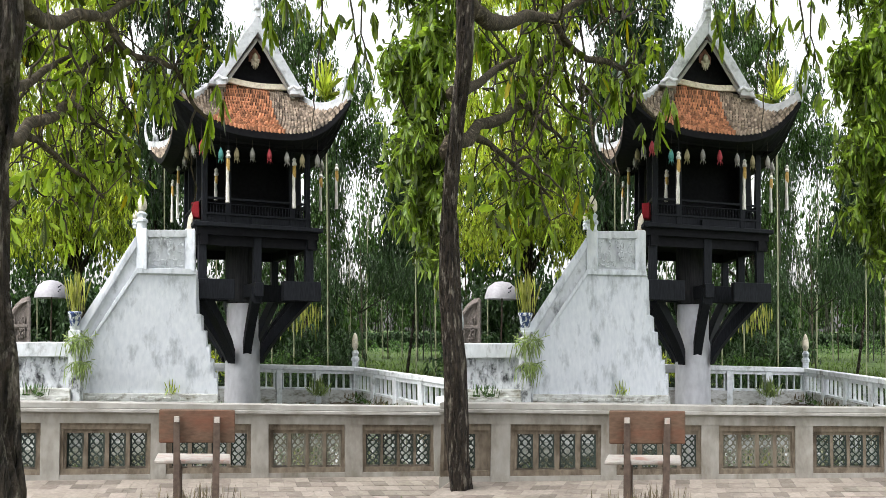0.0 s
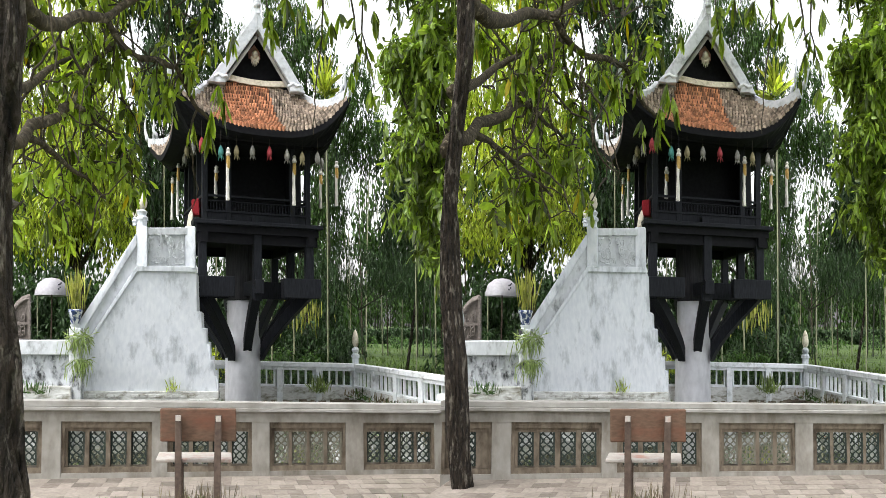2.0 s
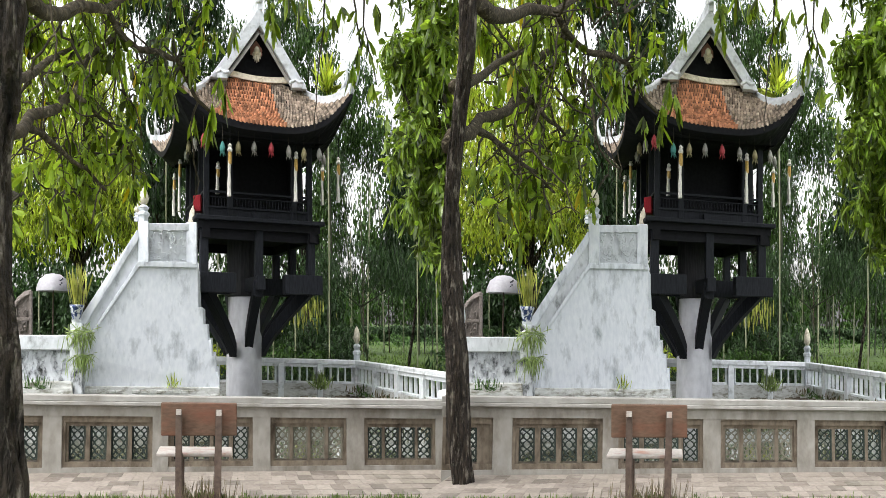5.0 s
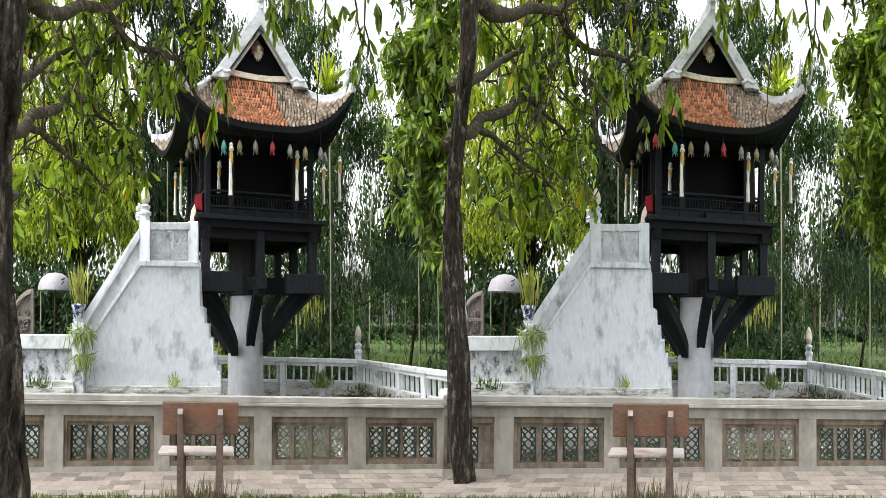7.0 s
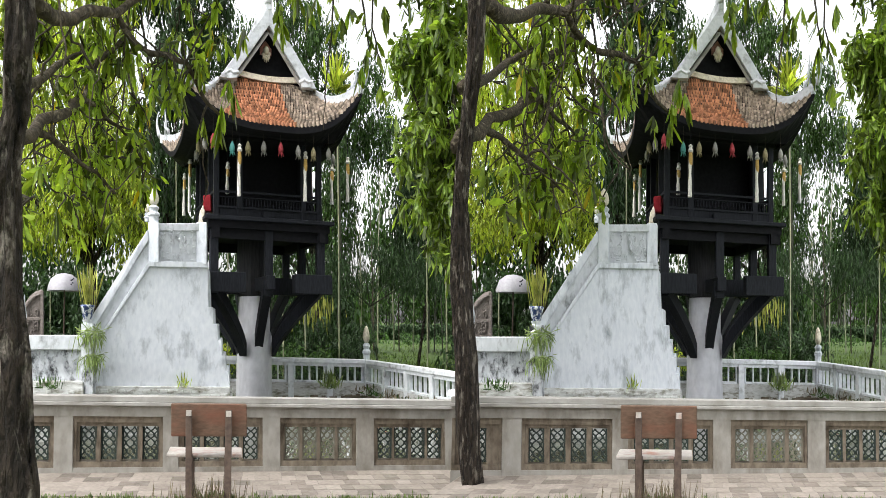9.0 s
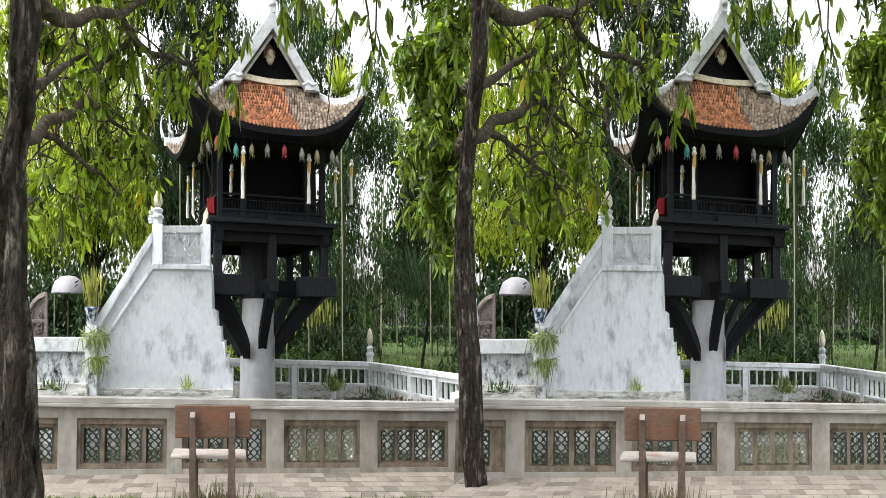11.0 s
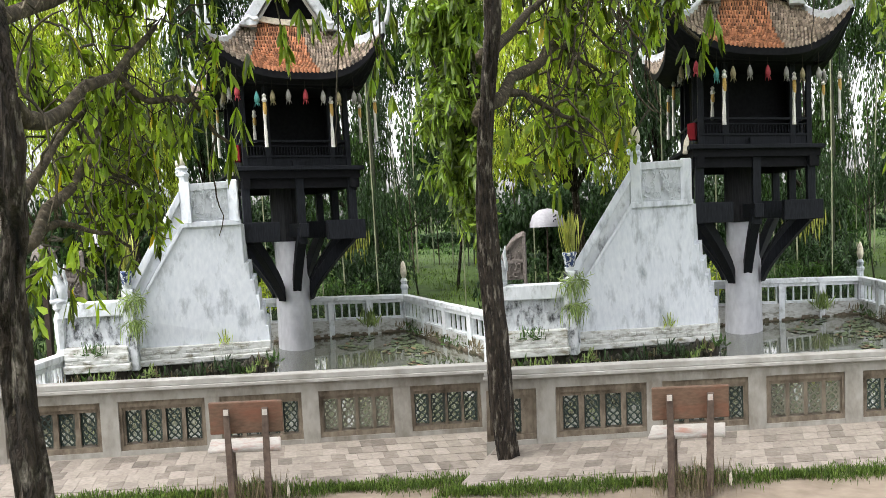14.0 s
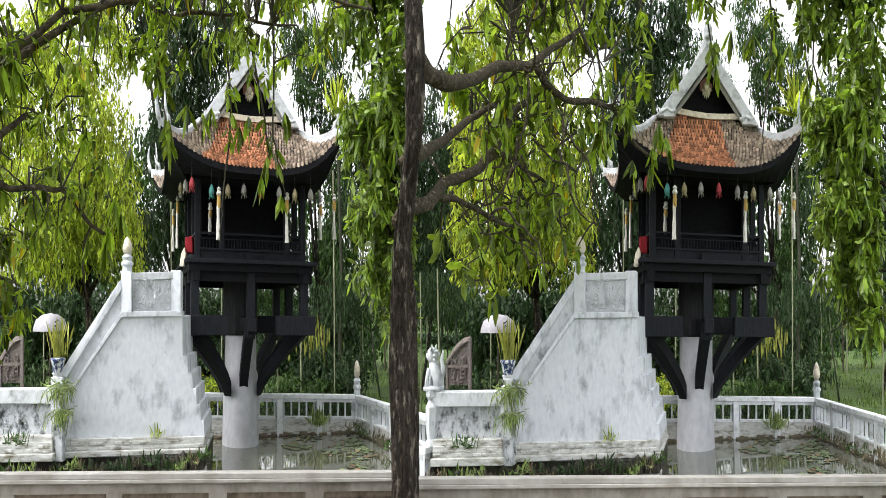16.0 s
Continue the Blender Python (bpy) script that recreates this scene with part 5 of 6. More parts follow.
# ---------------------------------------------------------------- side of the garden
def build_side_things():
    u = thing("umbrella", (-3.309, 18.650, 1.360), "wide faded canvas parasol on a pole", "parasol")
    top = (-3.330, 18.650, 2.509)
    rim = (-3.323, 18.650, 2.154)
    h = top[2] - rim[2]
    sh = Shape()
    k = 16
    for i, (r, z) in enumerate(((0.02, 1.0), (0.3, 0.93), (0.55, 0.66), (0.66, 0.2), (0.67, 0.0))):
        sh.v += [(top[0] + 0.47 * r * math.cos(6.28 * j / k), top[1] + r * math.sin(6.28 * j / k), rim[2] + h * z) for j in range(k)]
    sh.f = [(i * k + j, i * k + (j + 1) % k, (i + 1) * k + (j + 1) % k, (i + 1) * k + j) for i in range(4) for j in range(k)]
    part("canopy", sh, CANVAS, u, "pinkish white canvas", smooth=True)
    part("pole", Shape().tube([(top[0], top[1], -0.1), (top[0], top[1], rim[2] + 0.2)], 0.03, 8), BENCH_LEG, u)
    m = (-3.084, 17.950, 2.293)
    for i, (dx, dz) in enumerate(((0, 0.05), (0.025, 0.06), (0.03, 0.0), (0.0, -0.03), (0.045, 0.08))):
        mk = Shape().box(m[0] + dx - 0.008, m[0] + dx + 0.008, m[1], m[1] + 0.06, m[2] + dz - 0.014, m[2] + dz + 0.014)
        part("mark", mk, INK, u, "dark mark on the canvas")
    # carved screen with a curved top
    s = thing("carved_screen", (-3.505, 16.500, -0.017), "grey-brown carved timber screen with a curved top", "screen")
    pts = [(-3.728, 16.500, 1.285), (-3.717, 16.500, 1.694), (-3.642, 16.500, 1.821), (-3.547, 16.500, 1.958), (-3.450, 16.500, 2.047), (-3.353, 16.500, 2.086), (-3.328, 16.500, 1.286)]
    part("board", Shape().prism(pts, (0, 0.06, 0)), CARVED, s)
    fr = Shape().sweep([(p[0], p[1] - 0.03, p[2]) for p in pts[1:6]], [(-0.02, -0.03, -0.05), (0.02, -0.03, -0.05), (0.02, 0.05, 0.03), (-0.02, 0.05, 0.03)])
    part("top_rail", fr, CARVED, s)
    for q in ([(-3.321, 16.450, -0.012), (-3.363, 16.450, 2.094), (-3.314, 16.450, 2.094), (-3.272, 16.450, -0.012)], [(-3.698, 16.450, -0.013), (-3.735, 16.450, 1.674), (-3.696, 16.450, 1.674), (-3.659, 16.450, -0.013)], [(-3.723, 16.450, 1.577), (-3.724, 16.450, 1.635), (-3.334, 16.450, 1.636), (-3.333, 16.450, 1.578)]):
        part("stile", Shape().prism(q, (0, 0.09, 0)), CARVED, s, "", 0.006)
    cv = curls(Shape(), pts[2][0], pts[5][0] - 0.05, 16.47, pts[0][2] + 0.05, pts[5][2] - 0.25, 3, 16, 0.02)
    tagged(part("carving", cv, CARVED, s, smooth=True), kind="stuff")
    if garden == "west":
        g = thing("notice_board", (-4.35, 17.6, -0.1), "blue-grey board under a small tiled cap", "board")
        part("post", Shape().box(-4.39, -4.29, 17.6, 17.8, -0.1, 1.6), TILE_BED, g)
        part("board", Shape().box(-4.43, -4.24, 17.5, 17.6, 1.45, 1.95), SIGN, g)
        part("cap", Shape().lathe((-4.32, 17.65, 1.95), [(0.5, 0), (0.42, 0.14), (0.2, 0.26), (0.03, 0.3)], 10), CARVED, g)
        pt = thing("plant_pot", (-4.1, 15.4, -0.1), "brown clay pot with a leafy shrub", "potted plant")
        part("pot", Shape().lathe((-4.1, 15.4, -0.1), [(0.22, 0), (0.3, 0.35), (0.34, 0.37), (0.34, 0.42), (0.26, 0.42)], 12), POT, pt, smooth=True)
        rp = np.random.default_rng(14)
        q = in_lobes(rp, [(-4.1, 15.4, 0.9, 0.3, 0.5, 0.6)], 160, 0.0)
        v, f = leaves(rp, q, rp.uniform(0, 6.28, 160), rp.uniform(-0.6, 1.0, 160), 0.22, 0.08)
        cloud("foliage", v, f, LEAF_DARK, pt)
        yard = Shape().prism([(-9.0, 12.0, -0.06), (-3.75, 12.0, -0.06), (-3.6, 15.5, -0.06), (-9.0, 19.0, -0.06)], (0, 0, -0.05))
        tagged(part("courtyard", yard, DIRT, None, "worn earth yard beside the pond"), category="ground", kind="structure")
    for i, (p0, p1, r) in enumerate((((2.766, 24.800, 0.725), (2.773, 24.800, 6.335), 0.035), ((4.783, 23.500, 0.472), (4.813, 23.500, 3.564), 0.03), ((5.043, 22.500, 0.481), (5.053, 22.500, 3.615), 0.035),
                                     ((4.080, 30.000, 1.078), (4.037, 30.000, 4.467), 0.03), ((-1.431, 24.000, 3.588), (-1.464, 24.000, 5.907), 0.035), ((-0.144, 23.500, 0.762), (-0.124, 23.500, 3.338), 0.035), ((-4.237, 22.000, 1.164), (-4.260, 22.000, 2.362), 0.03), ((1.272, 24.000, 0.748), (1.259, 24.000, 1.880), 0.04), ((1.902, 25.000, 0.715), (1.892, 25.000, 2.117), 0.04))):
        b = (p0[0], p0[1], -0.1)
        path = [b, ((b[0] + p1[0]) / 2 + 0.01, b[1], p1[2] / 2), p1]
        w = thing("bamboo_pole", b, "tall thin pale bamboo pole standing in the lawn", "pole", "bamboo poles")
        part("cane", Shape().tube(path, r, 7), BAMBOO, w)


# ---------------------------------------------------------------- trees
def build_near_tree():
    """The old tree beside the path: trunk, limbs, twigs with drooping leaf rosettes."""
    rng = np.random.default_rng(77)
    big = 1.0 if garden == "west" else 2.62

    def far(p):
        return (p[0] * big, p[1] * big, 1.575 + (p[2] - 1.575) * big)

    t = thing("frangipani_tree", (-0.8 * big, 3.5 * big, -0.1), "old tree with rough bark and drooping long leaves", "tree")
    tr = Shape()
    trunk = [(-0.80, 3.5, -0.15), (-0.793, 3.500, 0.984), (-0.814, 3.500, 1.206), (-0.828, 3.500, 1.452), (-0.866, 3.550, 1.702), (-0.872, 3.550, 1.956), (-0.856, 3.500, 2.163), (-0.836, 3.500, 2.376), (-0.807, 3.450, 2.557), (-0.802, 3.450, 2.707), (-0.810, 3.450, 2.880), (-0.848, 3.500, 3.209), (-0.891, 3.600, 3.603)]
    trunk = [far(p) for p in trunk]
    if big > 1:
        trunk = [(trunk[1][0] + 0.06, trunk[1][1], -0.15)] + [(p[0] + 0.08, p[1], p[2]) for p in trunk[1:]]
    tr.tube(trunk, [(big if big == 1 else 0.52 * big) * r for r in (0.145, 0.13, 0.12, 0.115, 0.10, 0.09, 0.085, 0.085, 0.09, 0.095, 0.09, 0.08, 0.06)], 22, 0.55, 0.75)
    part("trunk", tr, BARK, t, "grey-brown fissured trunk", smooth=True)
    branches = [
        ([(-0.808, 3.500, 2.877), (-0.774, 3.600, 2.812), (-0.753, 3.800, 2.827), (-0.721, 4.100, 2.926), (-0.688, 4.400, 3.060), (-0.605, 4.700, 3.141), (-0.552, 5.000, 3.310), (-0.440, 5.300, 3.515)], 0.045, 0.016),
        ([(-0.855, 3.600, 2.477), (-0.866, 3.900, 2.583), (-0.876, 4.300, 2.713), (-0.874, 4.600, 2.844), (-0.836, 4.900, 2.985), (-0.759, 5.300, 3.183)], 0.03, 0.012),
        ([(-0.871, 3.600, 2.245), (-0.869, 3.900, 2.382), (-0.849, 4.300, 2.520), (-0.808, 4.600, 2.629), (-0.789, 4.800, 2.752), (-0.743, 5.000, 2.971), (-0.653, 5.300, 3.176), (-0.638, 5.500, 3.346)], 0.034, 0.014),
        ([(-0.627, 5.000, 3.216), (-0.498, 5.200, 3.101), (-0.395, 5.400, 3.107), (-0.283, 5.600, 3.129), (-0.229, 5.800, 3.063), (-0.168, 5.900, 2.966), (-0.101, 6.000, 2.912)], 0.022, 0.012),
        ([(-0.808, 4.600, 2.629), (-0.777, 4.800, 2.719), (-0.742, 5.000, 2.727), (-0.666, 5.200, 2.675), (-0.586, 5.400, 2.608)], 0.018, 0.008),
        ([(-0.860, 4.000, 2.413), (-0.845, 4.300, 2.428), (-0.823, 4.500, 2.413), (-0.793, 4.700, 2.385), (-0.734, 5.000, 2.379), (-0.661, 5.200, 2.292)], 0.02, 0.008),
        ([(-0.847, 3.500, 3.164), (-0.811, 4.300, 3.446), (-0.541, 5.000, 3.688), (-0.123, 5.600, 4.21), (0.10, 5.8, 4.34), (0.310, 6.000, 4.30), (0.634, 6.300, 4.42), (0.972, 6.500, 4.40)], 0.034, 0.012),
        ([(-0.541, 5.000, 3.688), (-0.213, 5.200, 4.072), (0.412, 5.400, 4.273), (1.088, 5.800, 4.401), (1.619, 6.200, 4.399)], 0.026, 0.01),
        ([(-0.872, 3.600, 3.256), (-1.124, 4.000, 3.289), (-1.364, 4.400, 3.238), (-1.566, 4.800, 3.088), (-1.715, 5.200, 2.828)], 0.04, 0.014),
        ([(-0.891, 3.600, 3.603), (-0.762, 4.400, 4.312), (-0.304, 5.000, 4.752), (0.280, 5.400, 4.938)], 0.045, 0.016),
        ([(0.634, 6.300, 4.42), (0.690, 6.400, 3.760), (0.665, 6.400, 3.481), (0.624, 6.400, 3.164), (0.611, 6.400, 2.889)], 0.010, 0.004),
        ([(0.801, 6.400, 4.41), (0.911, 6.500, 3.754), (0.936, 6.500, 3.512), (0.895, 6.500, 3.350)], 0.010, 0.004),
        ([(0.972, 6.500, 4.40), (0.969, 6.500, 3.633), (1.026, 6.500, 3.391), (1.056, 6.500, 3.211)], 0.009, 0.003),
        ([(-0.850, 3.500, 1.700), (-0.938, 3.600, 1.875), (-1.041, 3.800, 2.143), (-1.234, 4.200, 2.536)], 0.05, 0.02),
        ([(0.160, 5.900, 4.33), (0.273, 6.000, 3.660), (0.302, 6.000, 3.473)], 0.009, 0.003),
    ]
    pts = []
    if garden == "east":
        branches = branches[:8] + branches[9:13] + branches[14:]
    for path, r0, r1 in branches:
        sh = Shape()
        fine, n = [], len(path)
        for i in range(n - 1):
            for k in range(3):
                s = k / 3
                p = [a + (b - a) * s for a, b in zip(path[i], path[i + 1])]
                j = 0.05 if 0 < i + k and r0 < 0.04 else 0.012 * (i + k > 0)
                p = [p[0] + 0.5 * j * noise.noise(Vector((p[0] * 9, p[2] * 9, 1))), p[1], p[2] + j * noise.noise(Vector((p[0] * 9, p[2] * 9, 5)))]
                fine.append(tuple(p))
        fine.append(path[-1])
        m = len(fine)
        fine = [far(p) for p in fine]
        sh.tube(fine, [big * (r0 + (r1 - r0) * i / (m - 1)) for i in range(m)], 8, 0.8, 0.3)
        part("limb", sh, BRANCH if r0 > 0.015 else TWIG, t, smooth=True)
        pts += fine
        if r0 <= 0.010:
            hung = np.repeat(np.array(fine[1:6]), 3, 0)
            m = len(hung)
            v, f = leaves(rng, hung, rng.uniform(0, 6.28, m), rng.uniform(0.3, 1.45, m), rng.uniform(0.09, 0.2, m) * big, rng.uniform(0.045, 0.07, m) * big)
            cloud("leaves", v, f, LEAF, t)
    for i in range(85):
        p = Vector(pts[int(rng.integers(0, len(pts)))])
        d = Vector((rng.normal() * 0.5, rng.normal() * 0.5, rng.normal() * 0.7 - 0.25)).normalized()
        path = [tuple(p)]
        for k in range(10):
            d = (d + Vector((rng.normal() * 0.5, rng.normal() * 0.35, rng.normal() * 0.5 - 0.12))).normalized()
            p = p + Vector((d.x * 0.55, d.y, d.z)) * 0.075 * big
            path.append(tuple(p))
        if garden == "east" and min(q[0] + 0.215 * q[1] for q in path) < 0:
            continue
        if min((q[2] - 1.575) / q[1] for q in path) < 0.10 or max(q[0] / q[1] for q in path) > -0.02:
            continue
        r = rng.uniform(0.005, 0.010)
        part("limb", Shape().tube(path, [big * r * (1 - 0.07 * k) for k in range(11)], 6, 0.8, 0.2), BRANCH, t, smooth=True)
        pts += path[3:]
    pts = np.array(pts)
    n = 920
    c = np.array([far(p) for p in in_lobes(rng, NEAR_LOBES, n, 0.0)])
    if garden == "east":
        c = c[c[:, 0] > -0.215 * c[:, 1]]
        n = len(c)
    # each rosette hangs on a thin twig from the nearest limb
    tw = Shape()
    for q in c:
        d = ((pts - q) * np.array([2, 0.7, 1])) ** 2
        p = pts[np.argmin(d.sum(1))]
        L = np.linalg.norm(p - q)
        if L > 1.1 * big:
            p = q + np.array([rng.normal() * 0.08, rng.normal() * 0.1, rng.uniform(0.3, 0.6)]) * big
        mid = (p + q) / 2 + np.array([rng.normal() * 0.03 * big, rng.normal() * 0.05 * big, 0.12 * L])
        tw.tube([tuple(p), tuple(mid), tuple(q)], [0.008 * big, 0.006 * big, 0.004 * big], 4, 0.8)
    tagged(part("twig_mass", tw, TWIG, t, "thin dark hanging twigs"), kind="stuff")
    k = 9
    base = np.repeat(c, k, 0) + rng.normal(size=(n * k, 3)) * np.array([0.012, 0.02, 0.025]) * big
    m = n * k
    v, f = leaves(rng, base, rng.uniform(0, 6.28, m), rng.uniform(-0.2, 1.35, m), rng.uniform(0.075, 0.165, m) * big, rng.uniform(0.04, 0.066, m) * big)
    cloud("leaves", v, f, LEAF, t, "long drooping green leaves")
    k = 90
    c2 = c[rng.integers(0, n, k)]
    v, f = leaves(rng, c2, rng.uniform(0, 6.28, k), rng.uniform(0.5, 1.5, k), rng.uniform(0.12, 0.2, k) * big, 0.045 * big)
    cloud("yellow_leaves", v, f, LEAF_YELLOW, t, "a few yellowing leaves")
    # special sprays against the sky and the roof
    sp = np.array([(-0.083, 6.000, 2.971), (-0.097, 6.000, 2.860), (-0.196, 5.900, 2.875), (0.000, 6.000, 3.045), (-0.037, 6.000, 3.137), (0.054, 6.000, 3.472), (0.556, 6.300, 3.785), (0.499, 6.300, 3.745), (0.740, 6.400, 3.680), (0.799, 6.400, 3.741), (0.928, 6.500, 3.491), (0.888, 6.500, 3.358), (0.309, 6.000, 3.510), (0.302, 6.000, 3.641), (1.050, 6.500, 3.795), (1.024, 6.500, 3.230), (0.408, 6.100, 3.753)])
    base = np.repeat(np.array([far(p) for p in sp]), 7, 0)
    m = len(base)
    v, f = leaves(rng, base, rng.uniform(0, 6.28, m), rng.uniform(0.5, 1.5, m), rng.uniform(0.11, 0.22, m) * big, rng.uniform(0.05, 0.075, m) * big)
    cloud("leaves", v, f, LEAF, t)


def build_small_things():
    """A fallen leaf in the turf, and yellow seed strings hanging from the far trees."""
    p = (0.112, 8.190, 0.000)
    sh = Shape()
    sh.prism([(p[0] - 0.012, p[1], 0.02), (p[0] + 0.006, p[1] - 0.01, 0.0), (p[0] + 0.018, p[1], 0.05), (p[0] + 0.008, p[1] + 0.01, 0.12), (p[0] - 0.01, p[1] + 0.005, 0.09)], (0, 0.006, 0.0))
    leaf = part("fallen_leaf", sh, STONE, None, "pale fallen leaf lying in the turf")
    tagged(leaf, category="leaf")
    rng = np.random.default_rng(19)
    q = (2.292, 26.000, 2.139)
    n = 70
    base = np.array([q] * n) + rng.normal(size=(n, 3)) * np.array([0.3, 0.3, 0.22])
    v, f = leaves(rng, base, rng.uniform(0, 6.28, n), rng.uniform(1.2, 1.55, n), rng.uniform(0.25, 0.5, n), 0.09)
    tagged(cloud("yellow_seed_strings", v, f, SPEAR, None, "yellow seed strings hanging behind the pagoda"), category="plant", kind="stuff")


def lobe(p, rx, ry, rz):
    return (*p, rx, ry, rz)


NEAR_LOBES = [lobe((-0.229, 5.800, 3.156), 0.13, 0.5, 0.22), lobe((-0.356, 5.600, 2.860), 0.14, 0.5, 0.25), lobe((-1.021, 5.000, 3.091), 0.42, 1.2, 0.55), lobe((-0.773, 5.200, 2.927), 0.36, 1.0, 0.6), lobe((-0.859, 5.200, 2.386), 0.36, 0.9, 0.45), lobe((-1.021, 4.800, 2.149), 0.28, 0.8, 0.35),
              lobe((-0.496, 5.600, 3.309), 0.32, 0.9, 0.38), lobe((-0.645, 5.500, 2.534), 0.2, 0.6, 0.4), lobe((-1.497, 5.000, 2.719), 0.35, 1.0, 1.0), lobe((-0.196, 5.800, 3.481), 0.26, 0.7, 0.22),
              lobe((-0.333, 5.600, 4.371), 1.0, 1.4, 0.55), lobe((0.859, 6.200, 4.754), 0.9, 1.2, 0.55), lobe((-0.881, 4.800, 4.031), 0.6, 1.0, 0.6), lobe((0.310, 6.000, 4.038), 0.7, 0.9, 0.22), lobe((-0.219, 5.200, 5.017), 0.9, 1.0, 0.5), lobe((-0.690, 5.200, 3.772), 0.7, 1.0, 0.3), lobe((0.992, 6.600, 4.453), 0.7, 0.9, 0.3),
              # Overhead lobes out of view, added to shade the fence's left end.
              lobe((-1.9, 4.4, 4.9), 0.8, 1.5, 0.5), lobe((-2.3, 6.2, 4.9), 0.8, 1.4, 0.5)]


def build_right_tree():
    base = (2.42, 9.85, -0.1) if garden == "west" else (3.6, 10.2, -0.1)
    k = 1.2
    lobes = [lobe((x * k, y * k, 1.575 + (z - 1.575) * k), rx * k, ry, rz * k) for x, y, z, rx, ry, rz in (
        (1.86, 8.8, 4.36, 0.33, 1.1, 0.9), (1.79, 8.8, 3.60, 0.34, 1.1, 0.75), (1.76, 9.0, 3.15, 0.30, 0.9, 0.6), (1.92, 8.8, 2.69, 0.22, 0.9, 0.6),
        (2.025, 9.0, 2.34, 0.14, 0.7, 0.35), (1.78, 8.8, 5.53, 0.5, 1.1, 0.8), (1.56, 8.6, 3.92, 0.12, 0.5, 0.35), (1.95, 8.9, 3.4, 0.2, 0.8, 1.3))]
    rng = np.random.default_rng(31)
    t = thing("leafy_tree", base, "dense tree with long green leaves beside the pond", "tree")
    sh = Shape()
    fork = (base[0] + 0.03, base[1] + 0.1, 2.6)
    sh.tube([base, (base[0] + 0.02, base[1], 1.5), fork, (base[0] - 0.05, base[1] + 0.3, 4.2)], [0.10, 0.08, 0.065, 0.03], 8, 0.6, 0.3)
    for l in lobes:
        sh.tube([fork, ((base[0] + l[0]) / 2, l[1], (2.6 + l[2]) / 2 + 0.2), (l[0], l[1], l[2])], [0.04, 0.028, 0.01], 6, 0.7)
    part("trunk", sh, BARK, t, smooth=True)
    n, k = 1150, 9
    c = in_lobes(rng, lobes, n, 0.0)
    b = np.repeat(c, k, 0) + rng.normal(size=(n * k, 3)) * np.array([0.018, 0.035, 0.035])
    m = n * k
    v, f = leaves(rng, b, rng.uniform(0, 6.28, m), rng.uniform(-0.5, 1.35, m), rng.uniform(0.12, 0.27, m), rng.uniform(0.06, 0.10, m))
    cloud("crown", v, f, LEAF_GLOSSY, t)


